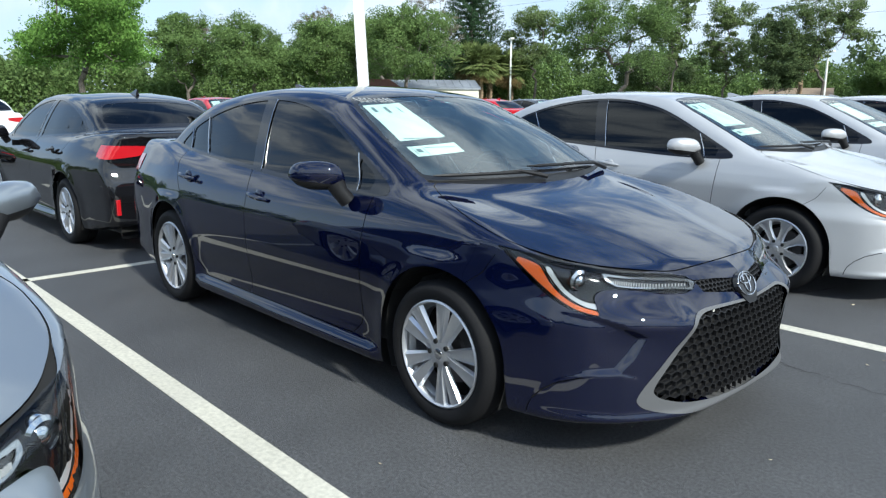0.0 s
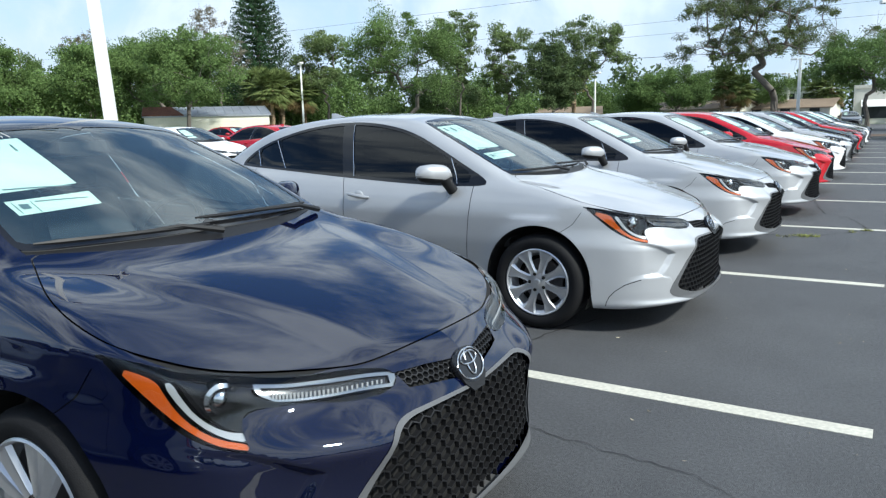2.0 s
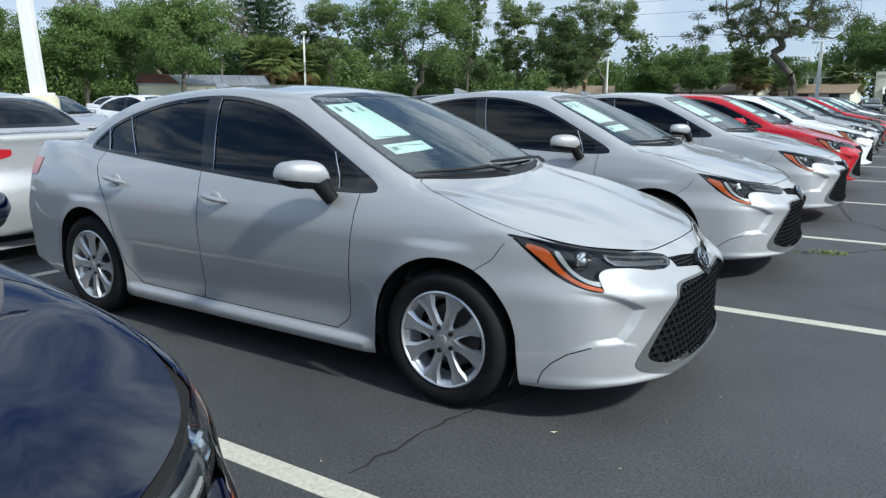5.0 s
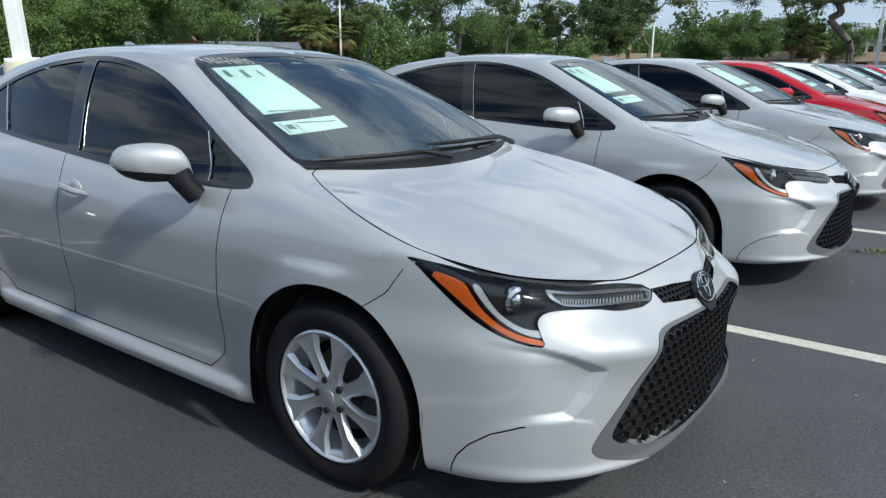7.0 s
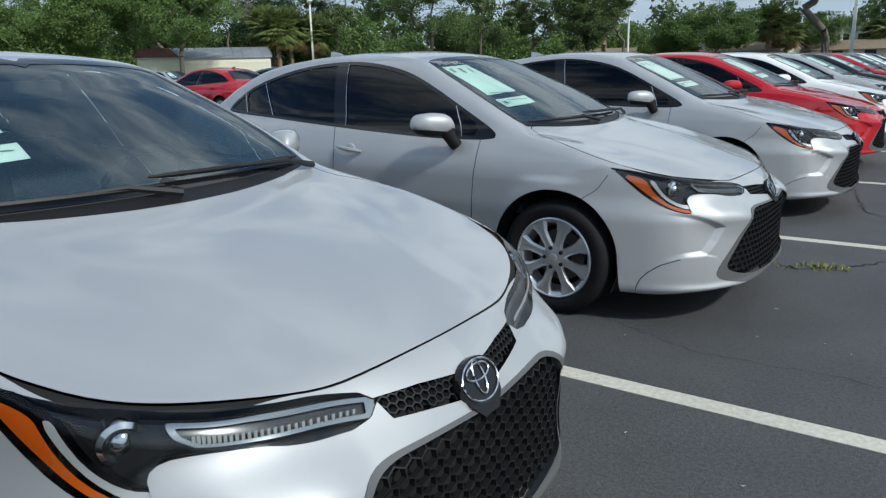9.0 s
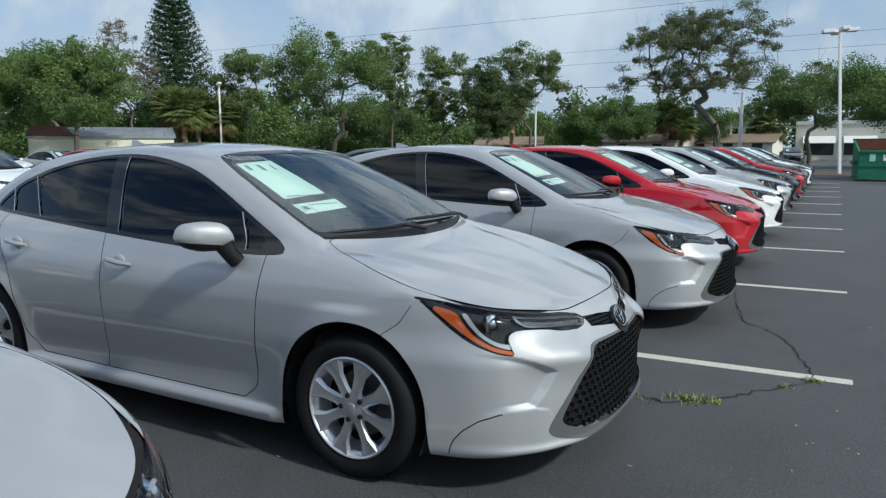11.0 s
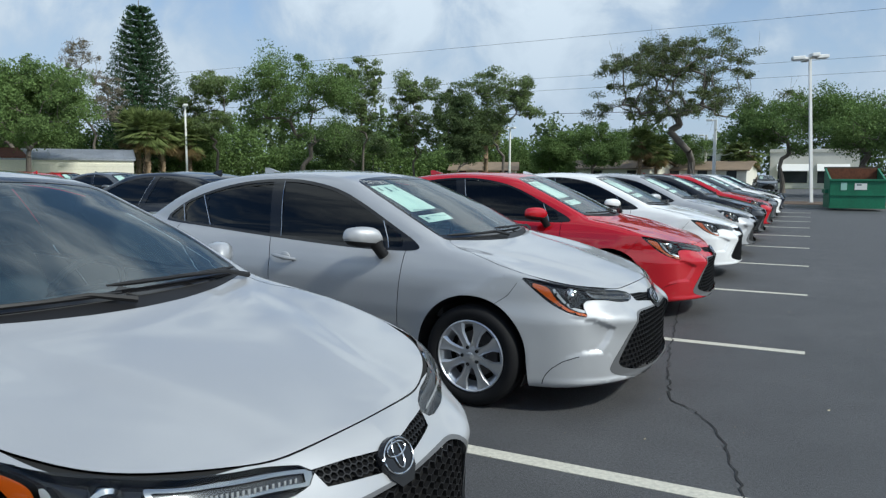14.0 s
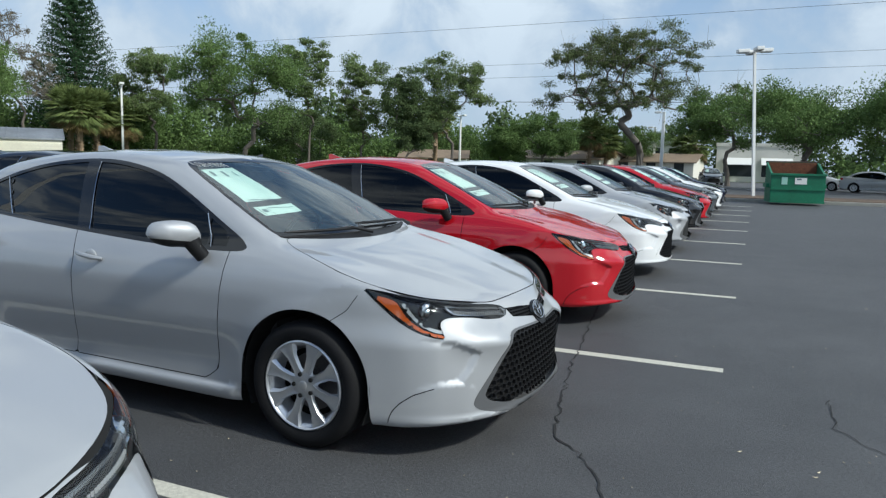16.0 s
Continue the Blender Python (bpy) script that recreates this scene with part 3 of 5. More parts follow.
def car_skins(h):
    V, N, T = surface_net(h, (-3.80, -2.4 * h, 0.09), (1.02, 0.98, 1.50))
    skin = Skin(V, N, T)
    if h < 0.04:
        skin = skin.refined(lambda V: V[:, 0] > 0.2)
    if h < 0.03:
        skin = skin.refined(lambda V: (V[:, 0] > 0.42) & (V[:, 2] < 0.86))
    skin, _ = skin.split(lambda V: -V[:, 1])
    wells, skin = skin.split(arches)
    _, skin = skin.split(lambda V: np.maximum(V[:, 2] - 0.176, np.abs(V[:, 0] + 1.4) - 2.1))
    k = {}
    gap = Skin(np.zeros((0, 3)), np.zeros((0, 3)), np.zeros((0, 3), int))
    k["glass_side"], skin = skin.split(side_of(SIDE_GLASS))
    ws, skin = skin.split(front_of(WINDSCREEN, 0, -1.4))
    k["windscreen"], k["frit"] = ws.split(front_of(WINDSCREEN, -0.02, -1.4))
    rg, skin = skin.split(rear_of(REAR_GLASS))
    k["rear_glass"], k["rear_frit"] = rg.split(rear_of(REAR_GLASS, -0.03))
    k["headlight"], skin = skin.split(lamp_of(HEADLIGHT))
    k["trim"], skin = skin.split(front_of(LOWER_TRIM, 0, 0.3))
    k["mesh"], k["trim"] = k["trim"].split(front_of(LOWER_GRILLE, 0, 0.3))
    k["upper"], skin = skin.split(front_of(UPPER_GRILLE, 0, 0.3))
    k["tail"], skin = skin.split(rear_of(TAIL_LIGHT, 0, -3.4))
    for name, f in (("hood", top_of(HOOD)), ("front_door", side_of(FRONT_DOOR)), ("rear_door", side_of(REAR_DOOR))):
        k[name], g, skin = cut_panel(skin, f, 0.007, (lambda V: 0.022 * ramp(V[:, 0], 0.34, 0.50) * (1 - ramp(V[:, 0], 0.69, 0.735))) if name == "hood" else (lambda V: 0))
        gap = gap.plus(g)
        if name == "hood":
            k["cowl"], skin = skin.split(lambda V: np.maximum(polygon_distance(COWL, V[:, 0], V[:, 1]), 0.9 - V[:, 2]) + np.where(V[:, 2] > 1.06, 9, 0))
    seam, skin = draw_dark_line(skin, BUMPER_SEAM, [(0.0, 0.8), (0.3, 0.9)], [(0.310, 0.775), (0.27, 0.80), (0.10, 0.64), (0.14, 0.60)], 0.0017)
    # no joint here: the wing's shadow is cut in as a dark strip
    wing_shade, skin = draw_dark_line(skin, WING_SHADE_LINE, [(0.9, 0.38), (0.9, 0.1), (0.45, 0.1)], [(0.43, 0.195), (0.455, 0.27), (0.50, 0.325), (0.57, 0.365), (0.655, 0.39), (0.66, 0.35), (0.585, 0.315), (0.52, 0.27), (0.475, 0.195)], 0.0024)
    k["gap"] = gap.plus(seam.move(-0.005)).plus(wing_shade.move(-0.006))
    k["body"] = skin
    # panes of the side glass
    g = k.pop("glass_side")
    panes, frame_ = g.split(side_of(SIDE_GLASS, -SEAL))
    bars = (((-1.615, 0.92), (-1.765, 1.40), 0.052), ((-2.31, 0.95), (-2.52, 1.36), 0.009), ((-2.62, 0.95), (-2.74, 1.30), 0.012), ((-0.635, 0.90), (-0.775, 1.25), 0.012), ((-0.52, 0.90), (-0.60, 1.15), 0.012))
    for (p, q, w) in bars:
        cut, panes = panes.split(lambda V, p=p, q=q, w=w: line_distance([p, q], V[:, 0], V[:, 2]) - w)
        frame_ = frame_.plus(cut)
    k["window_trim"] = frame_
    cuts = (((-1.615, 0.92), (-1.765, 1.40)), ((-2.31, 0.95), (-2.52, 1.36)), ((-2.62, 0.95), (-2.74, 1.30)), ((-0.635, 0.90), (-0.775, 1.25)), ((-0.52, 0.90), (-0.60, 1.15)))

    def ahead(c):
        (px, pz), (qx, qz) = c
        return lambda V: (V[:, 0] - px) * (qz - pz) - (V[:, 2] - pz) * (qx - px)
    fore, aft = panes.split(lambda V: -ahead(cuts[0])(V))
    k["rear_window"], aft = aft.split(lambda V: -ahead(cuts[1])(V))
    k["rear_quarter"], k["tail_quarter"] = aft.split(lambda V: -ahead(cuts[2])(V))
    front, k["front_window"] = fore.split(lambda V: -ahead(cuts[3])(V))
    k["sail_panel"], k["front_quarter"] = front.split(lambda V: -ahead(cuts[4])(V))
    # lamp pieces, set back behind a clear cover
    lamp = k["headlight"]
    k["lamp_cover"] = lamp.move(0.002)
    back = lamp.move(-0.005)
    k["amber"], back = back.split(lamp_of(AMBER))
    k["white_l"], back = back.split(lamp_of(WHITE_L))
    bowl, back = back.split(lamp_of(DRL))
    k["drl_core"], k["drl"] = bowl.split(lamp_of(DRL, -0.005))
    k["drl_core"] = k["drl_core"].move(-0.010)
    k["lamp_back"] = back.move(-0.024)
    return k


def wheel(parent, x, y, style):
    """Tyre, rim, spokes, hub and brake disc; the outer face looks along -y."""
    out = -1 if y < 0 else 1
    hub = new("wheel", None)
    hub.parent = parent
    hub.matrix_basis = pose(x, y, 0.316, 0, 18 + 40 * x, 0 if out < 0 else 180)
    R, rim = 0.316, 0.222 if style == "cover" else 0.231
    tyre = [(rim - 0.012, 0.06), (rim - 0.004, 0.008), (rim + 0.012, -0.008), (rim + 0.045, -0.016), (R - 0.03, -0.013), (R - 0.012, 0.0), (R - 0.002, 0.022), (R, 0.06), (R, 0.098),
            (R - 0.007, 0.10), (R - 0.007, 0.106), (R, 0.108), (R, 0.15), (R - 0.02, 0.195), (rim, 0.2)]
    part("tyre", lathe(tyre, 56), M_TYRE, hub, "black rubber tyre", smooth=True)
    lip = [(rim + 0.004, 0.012), (rim + 0.003, -0.004), (rim - 0.004, -0.009), (rim - 0.010, -0.004), (rim - 0.016, 0.018), (rim - 0.02, 0.17)]
    part("rim", lathe(lip, 56), M_ALLOY, hub, "silver wheel rim", smooth=True)
    part("brake_disc", lathe([(0.0, 0.075), (0.07, 0.075), (0.075, 0.09), (0.145, 0.09), (0.145, 0.11), (0.0, 0.11)], 32), M_DISC, hub, "dull steel brake disc", smooth=True)
    part("barrel", lathe([(rim - 0.018, 0.12), (0.0, 0.13)], 40), M_GAP, hub)
    n = 8 if style == "cover" else 10
    ends = []
    widths = (0.038, 0.0235, 0.028, 0.060) if style == "cover" else (0.024, 0.022, 0.031, 0.041)
    for r, w, d in zip((0.035, 0.085, 0.15, rim - 0.008), widths, (0.008, 0.004, 0.0, -0.003)):
        ends.append([(r, d + 0.012, -w), (r, d, -w * 0.6), (r, d + 0.004, 0.1 * w), (r, d - 0.003, w * 0.78), (r, d + 0.014, w), (r, d + 0.03, 0)])
    bm = bmesh.new()
    rings = [[bm.verts.new(p) for p in e_] for e_ in ends]
    for a, b in zip(rings, rings[1:]):
        for k in range(6):
            bm.faces.new((a[k], a[(k + 1) % 6], b[(k + 1) % 6], b[k]))
    first = part("spoke", bm, M_ALLOY, hub, "silver wheel spoke", smooth=True)
    for i in range(1, n):
        sp = new("spoke", first.data)
        sp.parent = hub
        sp["label"] = "silver wheel spoke"
        sp.matrix_basis = pose(0, 0, 0, 0, 360 * i / n + (0 if style == "cover" else (7 if i % 2 else -3)), 0)
    part("inner_ring", lathe([(rim - 0.050, 0.075), (rim - 0.032, 0.030), (rim - 0.024, 0.010), (rim - 0.010, 0.002)] if style == "cover" else [(rim - 0.03, 0.05), (rim - 0.014, 0.02)], 48), M_ALLOY, hub, smooth=True)
    part("wheel_centre", lathe([(0.0, 0.0), (0.03, 0.0), (0.044, 0.003), (0.066, 0.008), (0.07, 0.03)], 32), M_ALLOY, hub, "silver wheel centre", smooth=True)
    part("hub_cap", lathe([(0.0, -0.004), (0.018, -0.004), (0.024, -0.001), (0.026, 0.006)], 24), M_CHROME if style != "cover" else M_ALLOY, hub, "round centre cap", smooth=True)
    # near-black discs stand in for the shaded depth of the lug holes
    for i in range(5):
        c = Matrix.Rotation(2 * math.pi * i / 5 + 0.3, 4, "Y") @ Vector((0.055, 0.0, 0))
        part("lug_hole", lathe([(0.0, -0.002), (0.0105, -0.002), (0.012, 0.008)], 12), M_GAP, hub, "", pose(*c))
    return hub


def hex_mesh(skin_x, depth, region, pitch, width, z0, z1, a1):
    """A grille of hexagon cells that follows the nose."""
    bm = bmesh.new()
    rows = int((z1 - z0) / (pitch * 0.75)) + 2
    segs = []
    for j in range(rows):
        for i in range(-int(a1 / (pitch * 0.95)) - 1, int(a1 / (pitch * 0.95)) + 2):
            cy = (i + 0.5 * (j % 2)) * pitch * 0.95
            cz = z0 + j * pitch * 0.64
            pts = [(cy + 0.475 * pitch * q, cz + pitch * 0.64 * p) for q, p in ((0, 0.667), (1, 0.333), (1, -0.333))]
            pts.append((pts[2][0] - 0.475 * pitch, cz - pitch * 0.64 * 0.667))
            for p, q in zip(pts, pts[1:]):
                segs.append((p, q))
    S = np.array(segs)
    mid = S.mean(1)
    keep = polygon_distance(region, np.abs(mid[:, 0]), mid[:, 1]) < -0.004
    for (p, q) in S[keep]:
        d = (q - p) / np.linalg.norm(q - p)
        n = np.array([-d[1], d[0]]) * width / 2
        c = [p - n - d * width * 0.3, q - n + d * width * 0.3, q + n + d * width * 0.3, p + n - d * width * 0.3]
        front = [(skin_x(v[0], v[1]), v[0], v[1]) for v in c]
        back = [(f[0] - depth, f[1], f[2]) for f in front]
        vf, vb = [bm.verts.new(v) for v in front], [bm.verts.new(v) for v in back]
        bm.faces.new(vf)
        for k in range(4):
            bm.faces.new((vf[k], vb[k], vb[(k + 1) % 4], vf[(k + 1) % 4]))
    return bm


def nose_at(y, z, x0=1.0):
    x = x0
    for _ in range(60):
        x -= max(0.4 * float(body_shape(np.array([x]), np.array([y]), np.array([z]))[0]), 0.0003)
    return x


def screen_at(y, z):
    """The windscreen's x at a place in the front view."""
    lo, hi = -1.4, 0.2
    for _ in range(30):
        m = (lo + hi) / 2
        if body_shape(np.array([m]), np.array([y]), np.array([z]))[0] < 0:
            lo = m
        else:
            hi = m
    return (lo + hi) / 2


def sheet_on_glass(corners, lift=0.004, n=6):
    """A thin sheet laid behind the windscreen between four corners (y, z)."""
    bm = bmesh.new()
    g = []
    for i in range(n + 1):
        row = []
        for j in range(n + 1):
            u, v = i / n, j / n
            y = (1 - u) * ((1 - v) * corners[0][0] + v * corners[3][0]) + u * ((1 - v) * corners[1][0] + v * corners[2][0])
            z = (1 - u) * ((1 - v) * corners[0][1] + v * corners[3][1]) + u * ((1 - v) * corners[1][1] + v * corners[2][1])
            row.append(bm.verts.new((screen_at(y, z) - lift, y, z - lift)))
        g.append(row)
    for i in range(n):
        for j in range(n):
            bm.faces.new((g[i][j], g[i + 1][j], g[i + 1][j + 1], g[i][j + 1]))
    return bm


def seat(parent, x, y, w):
    back = [(x - 0.12, -w, 0.5), (x + 0.04, -w, 0.5), (x - 0.06, -w, 0.85), (x - 0.17, -w * 0.85, 1.08), (x - 0.25, -w * 0.85, 1.07), (x - 0.24, -w, 0.8)]
    part("seat_back", solid([(p[0], y + p[1], p[2]) for p in back], [(p[0], y - p[1], p[2]) for p in back]), M_SEAT, parent, "dark cloth seat back", smooth=True, bevel=0.03)
    part("headrest", block((x - 0.27, y - 0.12, 1.09), (x - 0.17, y + 0.12, 1.25)), M_SEAT, parent, "dark cloth headrest", smooth=True, bevel=0.035)
    part("seat_cushion", block((x - 0.1, y - w, 0.38), (x + 0.42, y + w, 0.54)), M_SEAT, parent, "dark cloth seat cushion", smooth=True, bevel=0.04)


CAR_LABELS = {}
MIRROR_TOP = curve([0, 0.10, 0.22, 0.5, 0.8, 0.93, 1], [1.004, 1.052, 1.082, 1.090, 1.084, 1.066, 1.036])
MIRROR_LOW = curve([0, 0.2, 0.5, 0.8, 1], [0.962, 0.952, 0.953, 0.972, 1.014])
MIRROR_DEEP = curve([0, 0.15, 0.4, 0.8, 1], [0.085, 0.145, 0.165, 0.125, 0.04])


def mirror_housing(side):
    """A door mirror's shell: flat-topped, pointed towards its outer end, with an edge along its lower third."""
    bm = bmesh.new()
    rings = []
    for i in range(15):
        u = (i / 14) ** 0.9
        top, bot, deep = float(MIRROR_TOP(u)), float(MIRROR_LOW(u)), float(MIRROR_DEEP(u))
        cx, cy = -0.685 - 0.10 * u, 0.850 + 0.215 * u
        ring = []
        for k in range(20):
            c, q = math.cos(2 * math.pi * k / 20), math.sin(2 * math.pi * k / 20)
            z = (top + bot) / 2 + (top - bot) / 2 * math.copysign(abs(q) ** 0.85, q)
            dx = deep / 2 * math.copysign(abs(c) ** 0.75, c)
            if z < 1.002 and c > 0:
                dx -= 0.007
            ring.append(bm.verts.new((cx + dx, side * cy, z)))
        rings.append(ring)
    for p, q in zip(rings, rings[1:]):
        for k in range(20):
            bm.faces.new((p[k], p[(k + 1) % 20], q[(k + 1) % 20], q[k]))
    bm.faces.new(rings[0][::-1])
    bm.faces.new(rings[-1])
    return bm




def build_car(name, k, color, style, detail=True):
    """One whole sedan with its parts, standing on z = 0 with its front axle at x = 0."""
    P = PAINT[color]
    car = new(name, None)
    for n in ("body", "hood"):
        put(n if n != "body" else "body_shell", k[n].both().mesh(n), P, car)
    put("gap_and_shade", k["gap"].both().mesh("gap"), M_GAP, car, "dark gaps between the panels and painted shade line of the wing")
    for n in ("front_door", "rear_door"):
        for s, side in ((k[n], 1), (k[n].mirror(), -1)):
            door = put(n, s.mesh(n), P, car)
            hx = -1.475 if n == "front_door" else -2.375
            hz = 0.845 if n == "front_door" else 0.89
            bm = bmesh.new()
            pts = []
            for i in range(7):
                u = i / 6 * 2 - 1
                pts.append((hx + 0.105 * u, side * (0.868 + 0.03 * (1 - u * u) ** 0.5 * 1.0 if abs(u) < 0.99 else 0.868), hz - 0.012 * u))
            hy = [float(0.866 + 0.022 * (1 - abs(i / 3 - 1) ** 3)) for i in range(7)]
            pts = [(p[0], side * hy[i], p[2]) for i, p in enumerate(pts)]
            tube(pts, [0.008, 0.013, 0.0145, 0.0145, 0.0145, 0.013, 0.008], 8, bm)
            part("door_handle", bm, P, door, "body-coloured pull handle", smooth=True)
            bm = bmesh.new()
            bmesh.ops.create_uvsphere(bm, u_segments=14, v_segments=8, radius=1)
            for v in bm.verts:
                v.co = Vector((hx + 0.045 * v.co.x, side * (0.853 + 0.012 * v.co.y), hz - 0.002 + 0.038 * v.co.z))
            part("handle_cup", bm, P, door, smooth=True)
    for n, lab in (("window_trim", "black window frame"), ("sail_panel", "black corner panel")):
        for s in (k[n], k[n].mirror()):
            put(n, s.move(0.001).mesh(n), M_GLOSSBLACK, car, lab)
    for n in ("front_window", "rear_window", "rear_quarter", "tail_quarter", "front_quarter"):
        for s in (k[n], k[n].mirror()):
            ob = put("side_window" if "window" in n else "quarter_window", s.move(-0.004).mesh(n), M_TINT, car, "dark tinted side window")
    # chrome window strips; the one at x -1.575 models a sun glint on the pillar edge
    for p, q in (((-2.33, 1.03), (-2.505, 1.255)), ((-1.575, 0.98), (-1.70, 1.37)), ((-2.645, 1.045), (-2.72, 1.18)), ((-0.637, 0.945), (-0.728, 1.115))):
        if not detail and p[0] != -1.575:
            continue
        for side in ((-1,) if detail else (1, -1)):
            pts = []
            for i in range(7):
                x, z = p[0] + (q[0] - p[0]) * i / 6, p[1] + (q[1] - p[1]) * i / 6
                pts.append((x, side * (side_at(x, z) + 0.003), z))
            part("strip_and_glint", tube(pts, 0.0028, 6), M_CHROME, car, "thin bright lines for window strips and the pillar's sun glint")
    put("windscreen", k["windscreen"].both().move(-0.002).mesh("windscreen"), M_WINDSCREEN, car, "raked clear windscreen").visible_shadow = False
    put("windscreen_border", k["frit"].both().mesh("frit"), M_GLOSSBLACK, car, "black printed border of the windscreen")
    put("rear_screen", k["rear_glass"].both().move(-0.002).mesh("rear_glass"), M_TINT, car, "dark tinted rear screen")
    put("rear_screen_border", k["rear_frit"].both().mesh("rear_frit"), M_GLOSSBLACK, car)
    put("lower_grille_back", k["mesh"].both().move(-0.055).mesh("mesh_back"), M_GAP, car)
    put("grille_surround", k["trim"].both().move(0.002).mesh("trim"), material_of("trim", color), car, "moulded frame round the lower grille")
    put("upper_grille_back", k["upper"].both().move(-0.03).mesh("upper_back"), M_GAP, car)
    for s in (k["tail"], k["tail"].mirror()):
        put("tail_lamp", s.move(0.004).mesh("tail"), M_REDLAMP, car, "red tail lamp")
    for side in (1, -1):
        part("bumper_reflector", block((-3.655, side * 0.70 - 0.018, 0.36), (-3.56, side * 0.70 + 0.018, 0.50)), M_REDLAMP, car, "upright red bumper reflector", bevel=0.006)
        lamp = new("headlight", None)
        lamp.parent = car
        flip = (lambda s: s) if side > 0 else (lambda s: s.mirror())
        put("lamp_housing", flip(k["lamp_back"]).mesh("lamp_back"), M_GLOSSBLACK, lamp, "black lamp housing")
        put("indicator", flip(k["amber"]).mesh("amber"), M_AMBER, lamp, "amber side reflector")
        put("light_guide", flip(k["white_l"]).mesh("white_l"), M_LAMPWHITE, lamp, "frosted white light guide")
        put("day_lamp", flip(k["drl"]).mesh("drl"), M_DRL, lamp, "bright slatted day lamp")
        put("day_lamp_bowl", flip(k["drl_core"]).mesh("drl_core"), M_BOWL, lamp, "dark ribbed bowl of the day lamp")
        put("lamp_cover", flip(k["lamp_cover"]).mesh("lamp_cover"), M_CLEAR, lamp, "clear lamp cover").visible_shadow = False
        c = Vector((0.578, side * 0.682, 0.712))
        turn = Matrix.Translation(c) @ Vector((0.88, 0.42 * side, -0.05)).to_track_quat("Z", "Y").to_matrix().to_4x4()
        part("projector_ring", lathe([(0.046, -0.02), (0.044, 0.016), (0.034, 0.022), (0.030, 0.0)], 24, axis="z"), M_CHROME, lamp, "chrome projector ring", turn, True)
        part("projector_lens", lathe([(0.0, 0.026), (0.014, 0.023), (0.026, 0.013), (0.031, 0.0)], 20, axis="z"), M_REFLECTOR, lamp, "round projector lens", turn, True)
        if detail:
            bm = bmesh.new()
            for i in range(26):
                u = (i + 0.5) / 26
                x, z0 = 0.685 + 0.125 * u, 0.712 - 0.038 * u
                y = side * (side_at(x, z0) - 0.010)
                d = Vector((0.4, -0.9 * side, 0)) * 0.0015
                block((x - 0.0010, y - 0.004, z0 - 0.002 - 0.006 * (1 - u)), (x + 0.0010, y + 0.003, z0 + 0.008), bm)
            part("day_lamp_ribs", bm, M_LAMPWHITE, lamp, "fine bright ribs in the lamp")
    # grille meshes
    if detail:
        part("lower_grille", hex_mesh(lambda y, z: NOSE(y, z) - 0.012, 0.015, LOWER_GRILLE, 0.050, 0.0034, 0.20, 0.62, 0.6), M_TRIM, car, "black hexagon mesh grille")
        part("upper_grille", hex_mesh(lambda y, z: NOSE(y, z) - 0.006, 0.014, UPPER_GRILLE, 0.023, 0.0030, 0.60, 0.70, 0.3), M_TRIM, car, "fine black upper grille")
    # emblem on its shield
    shield = [(-0.03, 0.683), (-0.06, 0.668), (-0.072, 0.64), (-0.062, 0.605), (-0.03, 0.575), (0.03, 0.575), (0.062, 0.605), (0.072, 0.64), (0.06, 0.668), (0.03, 0.683)]
    f = [(NOSE(0, z) + 0.007 - 0.4 * y * y, y, z) for y, z in shield]
    badge = part("badge_plate", solid([(p[0] - 0.025, p[1], p[2]) for p in f], f), M_TRIM, car, "dark badge plate", smooth=True)
    bx = NOSE(0, 0.645) + 0.006
    oval = [(0.078 * math.cos(2 * math.pi * i / 28), 0.057 * math.sin(2 * math.pi * i / 28)) for i in range(28)]
    part("badge_disc", solid([(-0.012, p[0], p[1]) for p in oval], [(0.002, 0.97 * p[0], 0.97 * p[1]) for p in oval]), M_GLOSSBLACK, badge, "dark glossy oval", pose(bx, 0, 0.645, 0, -27, 0))
    bm = bmesh.new()
    for ry, rz, oz in ((0.068, 0.048, 0.0), (0.044, 0.0185, 0.019), (0.019, 0.040, 0.006)):
        pts = [(0.004, ry * math.cos(2 * math.pi * i / 28), oz + rz * math.sin(2 * math.pi * i / 28)) for i in range(29)]
        tube(pts, 0.0031, 6, bm)
    part("emblem", bm, M_CHROME, badge, "chrome oval badge", pose(bx, 0, 0.645, 0, -27, 0), True)
    # mirrors
    for side in (1, -1):
        bm = mirror_housing(side)
        low = bm.copy()
        for b, keep_up in ((bm, True), (low, False)):
            bmesh.ops.bisect_plane(b, geom=b.verts[:] + b.edges[:] + b.faces[:], plane_co=(0, side * 0.88, 0.978), plane_no=(0, -0.14 * side, 1), clear_inner=keep_up, clear_outer=not keep_up)
        mirror_ = part("mirror_shell", bm, P, car, "body-coloured mirror shell", smooth=True)
        part("mirror_base", low, M_TRIM, mirror_, "black mirror underside", smooth=True)
        arm = [(-0.67, side * 0.895, 0.985), (-0.655, side * 0.882, 0.945), (-0.640, side * 0.848, 0.900)]
        part("mirror_arm", tube(arm, [0.048, 0.038, 0.038], 12), M_TRIM, mirror_, "black mirror arm", smooth=True)
    # wipers and cowl
    put("cowl", k["cowl"].both().move(-0.004).mesh("cowl"), M_TRIM, car, "black plastic cowl under the windscreen")
    for ya, yb, za, zb in ((-0.62, -0.04, 1.018, 1.012), (-0.06, 0.60, 1.035, 1.02)):
        bm = bmesh.new()
        pts = [(screen_at(ya + (yb - ya) * i / 8, za + (zb - za) * i / 8) + 0.014, ya + (yb - ya) * i / 8, za + (zb - za) * i / 8 + 0.012) for i in range(9)]
        tube(pts, [0.004] + [0.009] * 7 + [0.004], 6, bm)
